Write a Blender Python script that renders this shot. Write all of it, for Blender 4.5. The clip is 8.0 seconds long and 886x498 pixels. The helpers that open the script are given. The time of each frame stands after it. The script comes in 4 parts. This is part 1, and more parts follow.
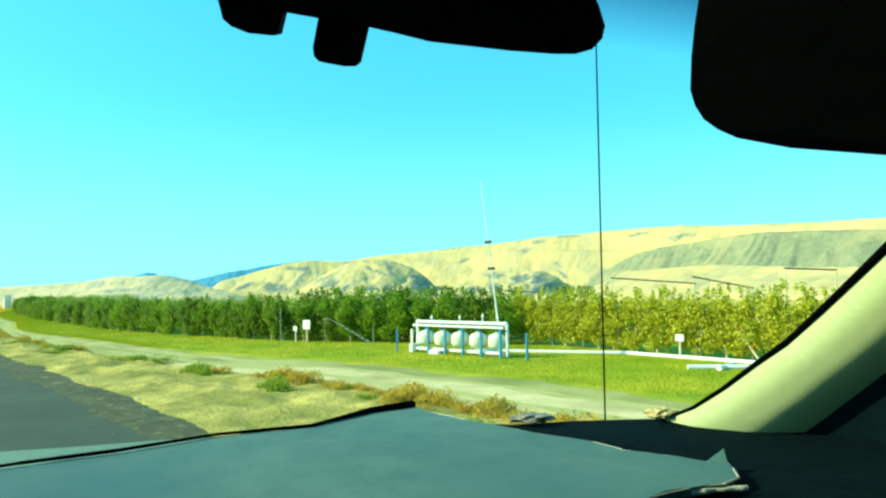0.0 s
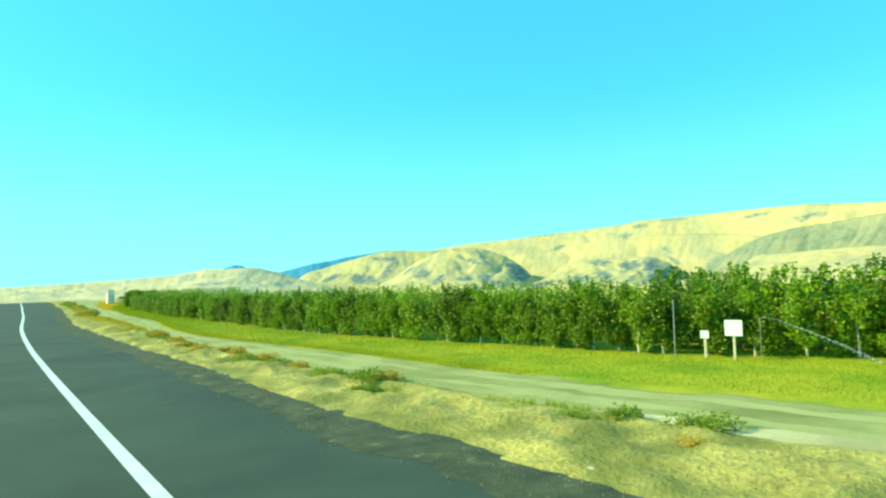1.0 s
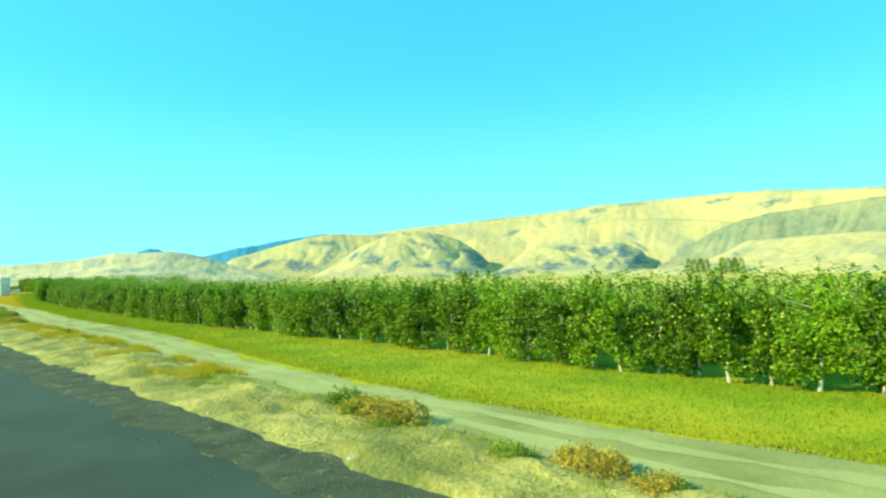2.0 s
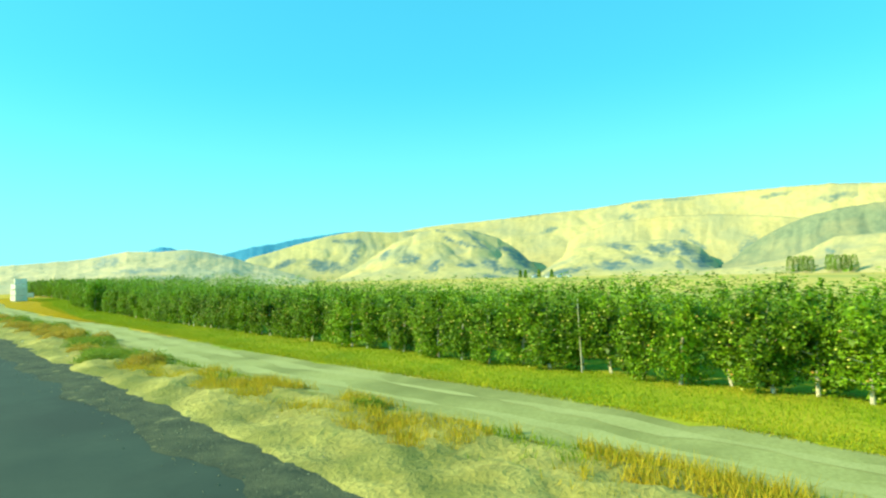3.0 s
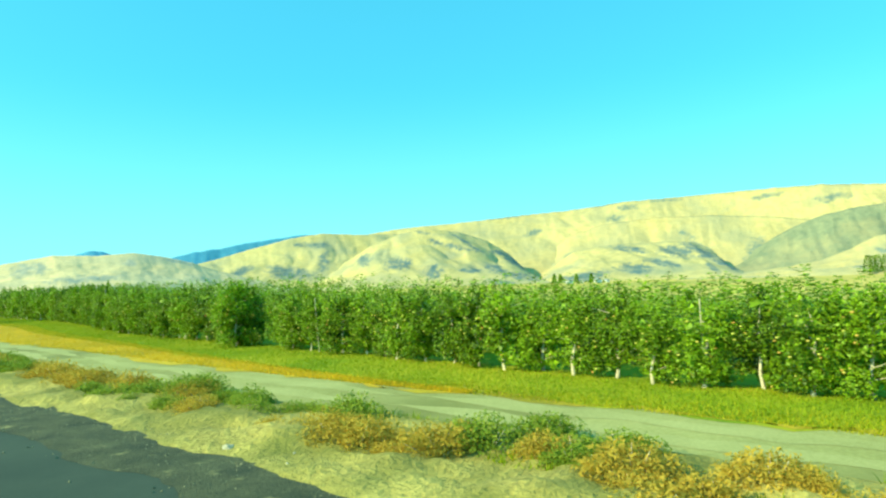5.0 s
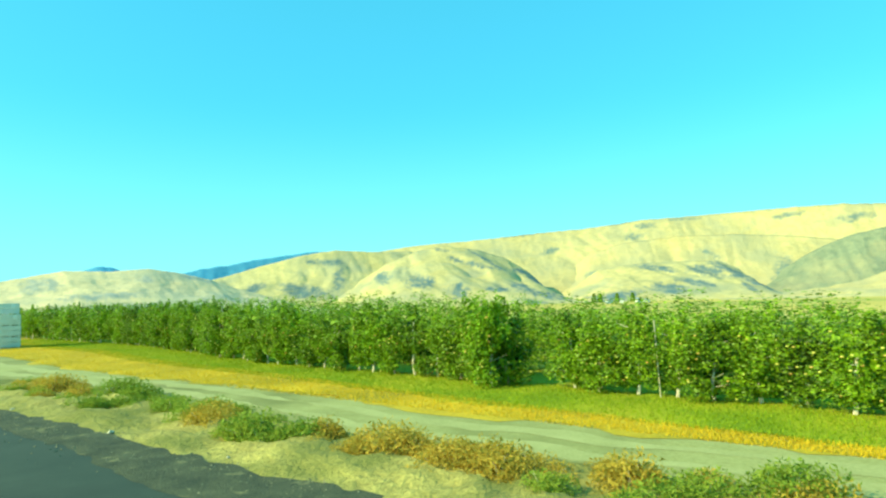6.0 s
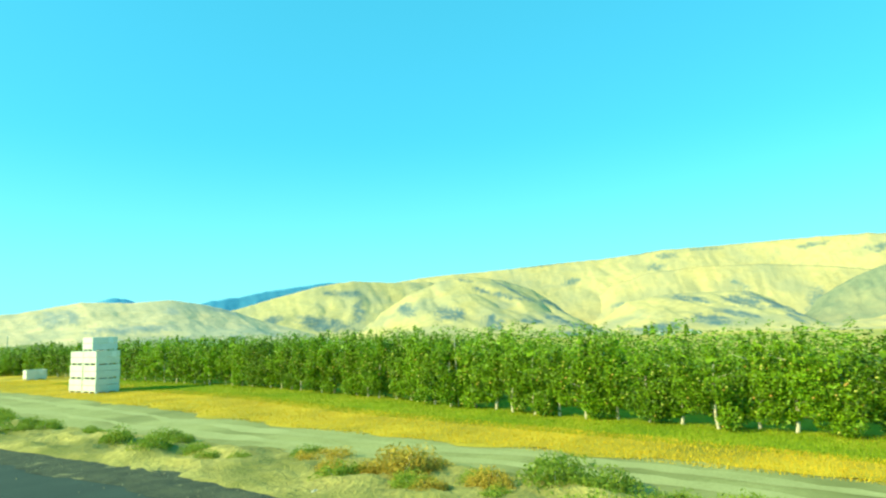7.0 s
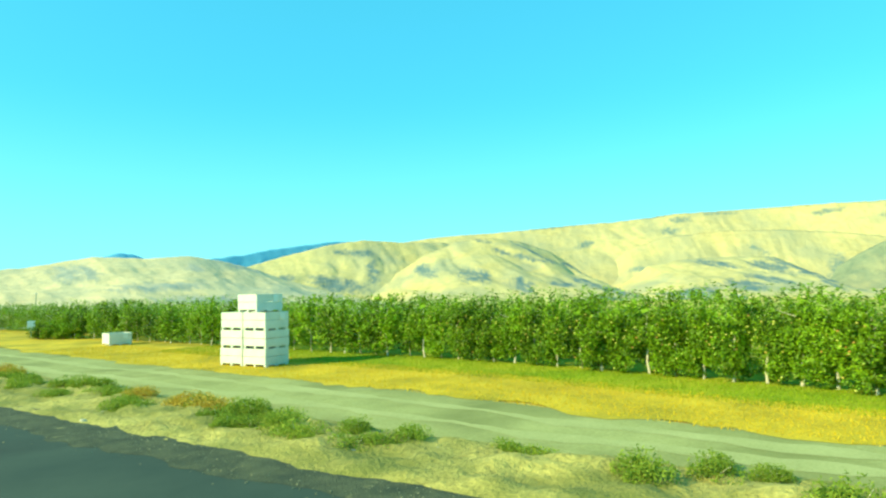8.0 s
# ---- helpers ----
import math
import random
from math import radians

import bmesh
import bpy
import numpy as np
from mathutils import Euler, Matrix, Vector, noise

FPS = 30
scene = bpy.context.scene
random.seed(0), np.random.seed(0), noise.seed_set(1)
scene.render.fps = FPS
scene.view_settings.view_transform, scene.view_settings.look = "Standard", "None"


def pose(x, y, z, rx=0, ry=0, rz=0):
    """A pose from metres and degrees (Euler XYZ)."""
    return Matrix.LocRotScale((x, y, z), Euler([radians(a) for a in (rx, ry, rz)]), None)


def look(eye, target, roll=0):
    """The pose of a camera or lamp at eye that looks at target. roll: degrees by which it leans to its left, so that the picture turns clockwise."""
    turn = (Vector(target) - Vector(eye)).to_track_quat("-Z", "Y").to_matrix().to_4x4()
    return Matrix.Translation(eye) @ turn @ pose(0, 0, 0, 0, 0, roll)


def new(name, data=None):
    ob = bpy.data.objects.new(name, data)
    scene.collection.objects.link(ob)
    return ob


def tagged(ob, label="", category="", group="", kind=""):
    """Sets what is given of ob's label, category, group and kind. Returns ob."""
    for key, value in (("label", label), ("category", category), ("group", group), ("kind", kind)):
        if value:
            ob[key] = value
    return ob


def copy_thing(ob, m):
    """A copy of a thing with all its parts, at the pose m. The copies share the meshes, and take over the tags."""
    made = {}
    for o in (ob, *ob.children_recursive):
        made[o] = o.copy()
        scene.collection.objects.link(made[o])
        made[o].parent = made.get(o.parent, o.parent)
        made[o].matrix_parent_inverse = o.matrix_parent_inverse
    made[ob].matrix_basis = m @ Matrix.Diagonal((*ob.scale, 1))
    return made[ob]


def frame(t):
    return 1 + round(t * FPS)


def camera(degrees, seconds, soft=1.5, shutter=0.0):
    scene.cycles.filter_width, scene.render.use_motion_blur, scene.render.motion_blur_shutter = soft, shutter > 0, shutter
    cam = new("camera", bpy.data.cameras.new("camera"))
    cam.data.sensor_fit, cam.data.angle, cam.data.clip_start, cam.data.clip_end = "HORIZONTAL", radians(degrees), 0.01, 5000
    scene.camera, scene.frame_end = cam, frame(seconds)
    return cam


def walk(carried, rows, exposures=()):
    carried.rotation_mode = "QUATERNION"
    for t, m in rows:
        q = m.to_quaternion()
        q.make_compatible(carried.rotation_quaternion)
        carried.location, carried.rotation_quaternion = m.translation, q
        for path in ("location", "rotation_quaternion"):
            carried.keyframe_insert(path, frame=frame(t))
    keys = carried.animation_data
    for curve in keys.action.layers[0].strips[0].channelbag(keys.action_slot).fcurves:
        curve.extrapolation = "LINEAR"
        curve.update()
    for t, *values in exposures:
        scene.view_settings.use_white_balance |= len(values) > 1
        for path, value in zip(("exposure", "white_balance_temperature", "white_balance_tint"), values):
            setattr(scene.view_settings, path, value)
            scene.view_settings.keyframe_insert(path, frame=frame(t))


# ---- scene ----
cam = camera(69.03, 8.0, soft=2.3)


def eye(x, y, z, yaw, pitch, roll):
    """A camera pose: yaw clockwise from +Y, pitch up, roll to the left, in degrees."""
    a, b = radians(yaw), radians(pitch)
    way = Vector((math.sin(a) * math.cos(b), math.cos(a) * math.cos(b), math.sin(b)))
    return look((x, y, z), Vector((x, y, z)) + way, roll)


walk(cam, [
    (0.0, eye(1.50, 0.00, 2.94, 39.61, 3.65, -0.71)),
    (0.5, eye(0.15, 10.56, 2.86, 33.71, 3.26, -1.86)),
    (1.0, eye(-0.85, 21.40, 2.81, 34.55, 2.94, -1.43)),
    (1.2, eye(-1.14, 26.29, 2.79, 35.95, 2.67, -1.39)),
    (2.3, eye(-0.66, 60.95, 2.86, 44.39, 1.22, -1.15)),
    (2.5, eye(-0.61, 66.05, 2.85, 43.17, 0.21, -1.11)),
    (3.0, eye(-0.66, 77.47, 2.83, 44.55, 1.75, -1.46)),
    (3.5, eye(-0.18, 88.19, 2.73, 48.92, 2.99, -1.89)),
    (4.0, eye(0.57, 98.61, 2.55, 51.17, 3.15, -2.18)),
    (4.5, eye(0.91, 107.12, 2.46, 52.14, 2.22, -2.27)),
    (4.7, eye(1.01, 110.29, 2.44, 52.88, 2.08, -2.20)),
    (5.8, eye(0.64, 123.57, 2.58, 54.49, 3.63, -1.82)),
    (6.0, eye(0.48, 126.18, 2.61, 54.82, 4.11, -1.75)),
    (6.5, eye(0.07, 133.12, 2.69, 55.72, 5.70, -1.84)),
    (7.0, eye(-0.33, 139.46, 2.81, 56.43, 6.98, -1.96)),
    (7.5, eye(-0.49, 146.12, 2.91, 57.41, 6.03, -1.61)),
    (8.0, eye(-0.49, 154.10, 2.96, 58.91, 3.63, -1.21)),
], [(0.0, 0.56, 6500, 2), (0.7, 0.52, 6500, 0), (1.6, 0.46, 6500, 0), (8.0, 0.46, 6500, 0)])

# ---- light ----
SUN_ELEVATION = radians(30)
SUN_FROM = Vector((-0.82, 0.57, 0)).normalized()
world = bpy.data.worlds.new("sky")
scene.world = world
world.use_nodes = True
wn, wl = world.node_tree.nodes, world.node_tree.links
sky = wn.new("ShaderNodeTexSky")
sky.sky_type, sky.sun_disc = "NISHITA", False
sky.sun_elevation, sky.sun_rotation = SUN_ELEVATION, math.atan2(SUN_FROM.x, SUN_FROM.y)
sky.air_density, sky.dust_density, sky.ozone_density = 1.0, 0.5, 1.0
tint = wn.new("ShaderNodeMix")
tint.data_type, tint.blend_type = "RGBA", "MULTIPLY"
tint.inputs[0].default_value = 1.0
tint.inputs[7].default_value = (0.44, 1.52, 1.42, 1)
wl.new(sky.outputs[0], tint.inputs[6])
haze = wn.new("ShaderNodeMix")
haze.data_type = "RGBA"
haze.inputs[0].default_value = 0.5
haze.inputs[7].default_value = (0.62, 4.5, 6.6, 1)
wl.new(tint.outputs[2], haze.inputs[6])
where_in_sky, sky_axes = wn.new("ShaderNodeTexCoord"), wn.new("ShaderNodeSeparateXYZ")
wl.new(where_in_sky.outputs["Generated"], sky_axes.inputs[0])
low_sky = wn.new("ShaderNodeMapRange")
low_sky.interpolation_type = "SMOOTHSTEP"
low_sky.inputs[1].default_value, low_sky.inputs[2].default_value = -0.05, 0.30
low_sky.inputs[3].default_value, low_sky.inputs[4].default_value = 0.85, 0.0
wl.new(sky_axes.outputs[2], low_sky.inputs[0])
pale = wn.new("ShaderNodeMix")
pale.data_type = "RGBA"
pale.inputs[7].default_value = (2.3, 6.2, 7.0, 1)
wl.new(low_sky.outputs[0], pale.inputs[0])
wl.new(haze.outputs[2], pale.inputs[6])
wl.new(pale.outputs[2], wn["Background"].inputs[0])
wn["Background"].inputs[1].default_value = 0.13
sun = new("sun", bpy.data.lights.new("sun", "SUN"))
sun.data.energy, sun.data.angle, sun.data.color = 5.0, radians(0.6), (1.0, 0.90, 0.52)
sun_dir = Vector((SUN_FROM.x * math.cos(SUN_ELEVATION), SUN_FROM.y * math.cos(SUN_ELEVATION), math.sin(SUN_ELEVATION)))
sun.matrix_world = look(sun_dir * 60, (0, 0, 0))


# ---- materials ----
def material(name, dark, light, scale=3.0, fine=40.0, rough=0.85, bump=0.3, metal=0.0, island=0.0, through_light=0.0, depth=0.02, stain=None, stain_scale=0.6, stain_at=0.6, patches=None, stain_soft=0.05, bias=0.0, thing=0.0):
    """A surface whose colour wanders from dark to light at two scales, with relief; stain: a third colour in patches."""
    m = bpy.data.materials.new(name)
    m.use_nodes = True
    nodes, links = m.node_tree.nodes, m.node_tree.links
    bsdf = nodes["Principled BSDF"]
    bsdf.inputs["Roughness"].default_value = rough
    bsdf.inputs["Metallic"].default_value = metal
    bsdf.inputs["Specular IOR Level"].default_value = 0.3
    where = nodes.new("ShaderNodeNewGeometry")
    pos = where.outputs["Position"]
    big, small = nodes.new("ShaderNodeTexNoise"), nodes.new("ShaderNodeTexNoise")
    for n, s, d in ((big, scale, 4), (small, fine, 5)):
        n.inputs["Scale"].default_value, n.inputs["Detail"].default_value = s, d
        n.inputs["Roughness"].default_value = 0.62
        links.new(pos, n.inputs["Vector"])
    add = nodes.new("ShaderNodeMath")
    add.operation = "ADD"
    links.new(big.outputs[0], add.inputs[0])
    links.new(small.outputs[0], add.inputs[1])
    value = add.outputs[0]
    if island:
        more = nodes.new("ShaderNodeMath")
        more.operation = "MULTIPLY_ADD"
        more.inputs[1].default_value = island
        links.new(where.outputs["Random Per Island"], more.inputs[0])
        links.new(value, more.inputs[2])
        value = more.outputs[0]
    if thing:
        which, vary = nodes.new("ShaderNodeObjectInfo"), nodes.new("ShaderNodeMath")
        vary.operation = "MULTIPLY_ADD"
        vary.inputs[1].default_value = thing
        links.new(which.outputs["Random"], vary.inputs[0])
        links.new(value, vary.inputs[2])
        value = vary.outputs[0]
    span = nodes.new("ShaderNodeMapRange")
    span.inputs[1].default_value, span.inputs[2].default_value = 0.7, 1.3 + island + thing
    links.new(value, span.inputs[0])
    ramp = nodes.new("ShaderNodeValToRGB")
    ramp.color_ramp.elements[0].color, ramp.color_ramp.elements[1].color = (*dark, 1), (*light, 1)
    ramp.color_ramp.elements[0].position = bias
    links.new(span.outputs[0], ramp.inputs[0])
    colour = ramp.outputs[0]
    if stain:
        spot = nodes.new("ShaderNodeTexNoise")
        spot.inputs["Scale"].default_value, spot.inputs["Detail"].default_value = stain_scale, 6
        spot.inputs["Roughness"].default_value = 0.6
        links.new(pos, spot.inputs["Vector"])
        edge = nodes.new("ShaderNodeMapRange")
        edge.inputs[1].default_value, edge.inputs[2].default_value = stain_at - stain_soft, stain_at + stain_soft
        links.new(spot.outputs[0], edge.inputs[0])
        mix = nodes.new("ShaderNodeMix")
        mix.data_type = "RGBA"
        mix.inputs[7].default_value = (*stain, 1)
        links.new(edge.outputs[0], mix.inputs[0])
        links.new(colour, mix.inputs[6])
        colour = mix.outputs[2]
    # one colour for the brush and for shade painted on the slopes
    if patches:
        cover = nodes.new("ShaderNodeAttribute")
        cover.attribute_name = "scrub_and_shade"
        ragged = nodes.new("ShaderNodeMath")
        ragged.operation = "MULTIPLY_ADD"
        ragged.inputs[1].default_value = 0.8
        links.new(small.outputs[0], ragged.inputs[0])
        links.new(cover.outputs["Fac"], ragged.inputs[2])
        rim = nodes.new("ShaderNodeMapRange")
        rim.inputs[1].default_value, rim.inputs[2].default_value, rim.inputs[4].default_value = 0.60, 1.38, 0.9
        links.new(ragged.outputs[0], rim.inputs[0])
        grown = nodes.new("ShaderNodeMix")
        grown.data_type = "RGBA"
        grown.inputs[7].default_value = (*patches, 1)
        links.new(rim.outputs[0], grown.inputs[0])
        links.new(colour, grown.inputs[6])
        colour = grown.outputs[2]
    links.new(colour, bsdf.inputs["Base Color"])
    if bump:
        b = nodes.new("ShaderNodeBump")
        b.inputs["Strength"].default_value, b.inputs["Distance"].default_value = bump, depth
        links.new(add.outputs[0], b.inputs["Height"])
        links.new(b.outputs[0], bsdf.inputs["Normal"])
    if through_light:
        t = nodes.new("ShaderNodeBsdfTranslucent")
        links.new(colour, t.inputs[0])
        mixed = nodes.new("ShaderNodeMixShader")
        mixed.inputs[0].default_value = through_light
        links.new(bsdf.outputs[0], mixed.inputs[1])
        links.new(t.outputs[0], mixed.inputs[2])
        links.new(mixed.outputs[0], nodes["Material Output"].inputs[0])
    return m


SOIL = material("dry soil", (0.25, 0.215, 0.05), (0.66, 0.54, 0.135), 0.8, 9, 0.95, 0.9, depth=0.08, stain=(0.22, 0.215, 0.042), stain_scale=0.45, stain_at=0.515, stain_soft=0.10)
FIELD = material("dry field", (0.48, 0.37, 0.07), (0.72, 0.54, 0.12), 0.06, 1.2, 0.95, 0.4, depth=0.05, stain=(0.30, 0.32, 0.06), stain_scale=0.03, stain_at=0.60, stain_soft=0.1)
ASPHALT = material("asphalt", (0.028, 0.048, 0.034), (0.060, 0.084, 0.056), 0.4, 60, 0.9, 0.3, depth=0.006, stain=(0.034, 0.050, 0.035), stain_scale=0.15, stain_at=0.58)
GRIT = material("loose grit", (0.026, 0.038, 0.023), (0.12, 0.125, 0.06), 1.6, 26, 0.95, 0.9, depth=0.03, stain=(0.28, 0.26, 0.11), stain_scale=2.0, stain_at=0.66, stain_soft=0.06)
LINE = material("road paint", (0.55, 0.58, 0.50), (0.8, 0.82, 0.74), 1.0, 30, 0.6, 0.1)
TRACK = material("gravel track", (0.265, 0.27, 0.078), (0.44, 0.425, 0.15), 0.3, 14, 0.95, 0.5, depth=0.02, stain=(0.21, 0.215, 0.06), stain_scale=0.22, stain_at=0.56, stain_soft=0.1)
TURF = material("turf", (0.14, 0.22, 0.003), (0.36, 0.42, 0.006), 0.5, 16, 0.95, 0.5, depth=0.04, stain=(0.46, 0.40, 0.015), stain_scale=0.25, stain_at=0.53, stain_soft=0.12)
STRAW_GROUND = material("dry turf", (0.42, 0.28, 0.012), (0.80, 0.555, 0.03), 0.5, 16, 0.95, 0.5, depth=0.04, stain=(0.30, 0.25, 0.015), stain_scale=0.3, stain_at=0.55, stain_soft=0.10)
YELLOWING = material("yellowing blades", (0.24, 0.25, 0.005), (0.58, 0.52, 0.016), 0.5, 8, 0.8, 0, island=0.6, through_light=0.25)
STRAW_STALK = material("olive straw", (0.36, 0.27, 0.012), (0.74, 0.56, 0.04), 0.6, 8, 0.8, 0, island=0.6, through_light=0.3)
GRASS = material("grass blades", (0.13, 0.22, 0.002), (0.41, 0.49, 0.008), 0.4, 8, 0.7, 0, island=0.6, through_light=0.3)
STRAW = material("straw blades", (0.46, 0.31, 0.010), (0.86, 0.59, 0.022), 0.6, 8, 0.8, 0, island=0.6, through_light=0.2)
LEAF = material("apple leaves", (0.008, 0.042, 0.002), (0.41, 0.645, 0.017), 0.6, 3, 0.5, 0, island=0.9, through_light=0.25, bias=0.16, thing=0.4)
# bright yellow copy of the leaf colour: a sunlit side painted in
LEAF_SUNLIT = material("sunlit-toned leaves", (0.14, 0.22, 0.006), (0.78, 0.74, 0.05), 0.7, 3, 0.5, 0, island=0.9, through_light=0.35)
APPLE = material("ripening apples", (0.62, 0.60, 0.10), (0.55, 0.16, 0.04), 1.2, 9, 0.35, 0, island=1.2, bias=0.45)
BARK = material("pale bark", (0.42, 0.36, 0.22), (0.78, 0.70, 0.50), 5, 40, 0.9, 0.4)
RUT = material("packed gravel", (0.31, 0.31, 0.10), (0.47, 0.455, 0.175), 0.6, 20, 0.95, 0.3, depth=0.01)
POST_WOOD = material("bleached wood", (0.42, 0.38, 0.22), (0.68, 0.62, 0.42), 4, 40, 0.85, 0.3)
SAGE = material("green brush", (0.13, 0.21, 0.012), (0.42, 0.50, 0.055), 0.8, 6, 0.8, 0, island=0.8, through_light=0.35, thing=0.3)
RUST = material("rusty brush", (0.34, 0.26, 0.025), (0.74, 0.52, 0.075), 0.8, 6, 0.85, 0, island=0.8, through_light=0.35, thing=0.3)
GRAVEL = material("dull gravel", (0.10, 0.11, 0.06), (0.30, 0.29, 0.16), 3, 20, 0.95, 0, island=0.6)
STONE = material("pale stone", (0.34, 0.31, 0.18), (0.62, 0.58, 0.40), 3, 20, 0.9, 0.4)
# patches on the hills: blue-grey shade painted in together with the brush
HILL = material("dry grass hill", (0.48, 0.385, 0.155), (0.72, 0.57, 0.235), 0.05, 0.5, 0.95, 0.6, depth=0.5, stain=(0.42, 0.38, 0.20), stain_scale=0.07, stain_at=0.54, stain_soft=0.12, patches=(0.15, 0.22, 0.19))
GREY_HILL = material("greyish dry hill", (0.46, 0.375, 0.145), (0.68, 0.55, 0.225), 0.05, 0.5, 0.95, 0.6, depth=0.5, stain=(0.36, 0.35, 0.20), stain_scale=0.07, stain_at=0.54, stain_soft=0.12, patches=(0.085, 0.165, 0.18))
# western hill: paler base colour stands in for haze over it
HAZE_PALED_HILL = material("haze-paled dry hill", (0.55, 0.44, 0.225), (0.77, 0.605, 0.32), 0.05, 0.5, 0.95, 0.6, depth=0.5, stain=(0.43, 0.41, 0.26), stain_scale=0.07, stain_at=0.54, stain_soft=0.12, patches=(0.30, 0.33, 0.27))
CLIFF = material("dark rock slope", (0.15, 0.19, 0.12), (0.30, 0.32, 0.18), 0.06, 0.5, 0.95, 0.7, depth=0.6, stain=(0.42, 0.37, 0.18), stain_scale=0.05, stain_at=0.58, stain_soft=0.12, patches=(0.10, 0.15, 0.13))
# far ridges: the blue of distance haze is put into the base colour
HAZE_BLUE_HILL = material("haze-blue far ridge", (0.07, 0.30, 0.47), (0.12, 0.40, 0.58), 0.05, 0.4, 0.95, 0.3, depth=0.5)
BIN = material("whitewashed bin boards", (0.56, 0.57, 0.45), (0.78, 0.78, 0.66), 2, 25, 0.8, 0.2, island=0.3)
PAPER = material("paper tag", (0.7, 0.72, 0.6), (0.85, 0.86, 0.78), 3, 30, 0.7, 0)
WHITE = material("white paint", (0.68, 0.72, 0.68), (0.84, 0.86, 0.82), 2, 20, 0.5, 0.05)
TANK = material("cream tank paint", (0.52, 0.60, 0.48), (0.72, 0.77, 0.62), 2, 20, 0.45, 0.05)
BLUE = material("blue paint", (0.03, 0.19, 0.32), (0.06, 0.30, 0.45), 3, 20, 0.5, 0.05)
STEEL = material("weathered steel", (0.30, 0.32, 0.30), (0.55, 0.56, 0.52), 3, 30, 0.5, 0.1, metal=0.5)
DARK_METAL = material("dark wire", (0.02, 0.025, 0.02), (0.06, 0.06, 0.05), 3, 30, 0.6, 0)
SPRAY = material("water spray", (0.75, 0.82, 0.85), (0.95, 0.97, 1.0), 3, 20, 0.3, 0, through_light=0.5)


# ---- building helpers ----
def curve(points):
    """X over Y through the points, rounded over about ten metres."""
    fine = np.arange(points[0][0] - 12, points[-1][0] + 13, 1.0)
    xs = np.interp(fine, [p[0] for p in points], [p[1] for p in points])
    k = np.exp(-0.5 * (np.arange(-9, 10) / 3.5) ** 2)
    xs = np.convolve(np.pad(xs, 9, mode="edge"), k / k.sum(), mode="valid")
    return lambda y: float(np.interp(y, fine, xs))


def mesh_of(name, verts, faces, mat, smooth=False):
    me = bpy.data.meshes.new(name)
    me.from_pydata([tuple(v) for v in verts], [], [tuple(int(i) for i in f) for f in faces])
    me.materials.append(mat)
    if smooth:
        me.polygons.foreach_set("use_smooth", [True] * len(me.polygons))
    return me


def part(name, bm, mat, parent=None, label=""):
    """Links a bmesh as one mesh object, under parent where there is one."""
    me = bpy.data.meshes.new(name)
    bm.to_mesh(me)
    bm.free()
    me.materials.append(mat)
    ob = new(name, me)
    if parent:
        ob.parent = parent
    return tagged(ob, label)


def box(bm, lo, hi, bevel=0.0):
    made = bmesh.ops.create_cube(bm, size=1)["verts"]
    for v in made:
        v.co = Vector([lo[i] + (v.co[i] + 0.5) * (hi[i] - lo[i]) for i in range(3)])
    if bevel:
        edges = list({e for v in made for e in v.link_edges})
        bmesh.ops.bevel(bm, geom=edges, offset=bevel, segments=2, affect="EDGES", profile=0.5)


def rod(bm, a, b, r0, r1=None, sides=8):
    a, b = Vector(a), Vector(b)
    m = Matrix.Translation((a + b) / 2) @ (b - a).to_track_quat("Z", "Y").to_matrix().to_4x4()
    bmesh.ops.create_cone(bm, cap_ends=True, segments=sides, radius1=r0, radius2=r0 if r1 is None else r1, depth=(b - a).length, matrix=m)


def lathe(bm, profile, sides=20, m=Matrix()):
    rings = []
    for r, z in profile:
        rings.append([bm.verts.new(m @ Vector((r * math.cos(2 * math.pi * k / sides), r * math.sin(2 * math.pi * k / sides), z))) for k in range(sides)])
    for a, b in zip(rings, rings[1:]):
        for k in range(sides):
            f = bm.faces.new((a[k], a[(k + 1) % sides], b[(k + 1) % sides], b[k]))
            f.smooth = True
    bm.faces.new(rings[0][::-1])
    bm.faces.new(rings[-1])


def empty(name, x, y, z=0.0, turn=0.0):
    ob = new(name)
    ob.matrix_basis = pose(x, y, z, 0, 0, turn)
    return ob


# ---- lines of the place, as X over Y ----
ASPHALT_EDGE = curve([(-60, 8), (21, 5.9), (35, 4.85), (48, 4.6), (62, 4.2), (81, 3.85), (94, 4.6), (109, 5.2), (118, 5.9), (134, 6.6), (144, 7.3), (154, 7.5), (165, 7.5), (175, 8.4), (224, 10), (420, 11), (900, 11)])
TRACK_NEAR = curve([(-60, 14), (18, 12), (25, 10.2), (35, 8.8), (39, 7.8), (57, 6.6), (84, 7.7), (101, 7.6), (108, 8.7), (116, 9.6), (133, 9.3), (139, 10.1), (147, 10.8), (157, 10.4), (165, 10.7), (174, 11.9), (210, 15), (420, 28), (900, 55)])
TRACK_FAR = curve([(-60, 18), (13, 17.2), (24, 15.4), (35, 11.8), (48, 11.0), (56, 9.2), (66, 8.8), (84, 10.8), (98, 10.7), (108, 11.4), (115, 12.1), (127, 12.1), (136, 12.6), (148, 13.4), (155, 13.5), (164, 15.4), (169, 15.8), (178, 16.7), (203, 20), (420, 38), (900, 75)])
HEDGE = curve([(36, 18.8), (42, 17.2), (57, 13.8), (73, 13.9), (84, 13.4), (92, 13.2), (106, 13.8), (116, 14.1), (125, 14.8), (129, 15.6), (140, 16.9), (148, 17.7), (153, 19.1), (158, 20.7), (165, 22.6), (175, 23.4), (192, 25.0), (210, 26.0), (420, 42)])
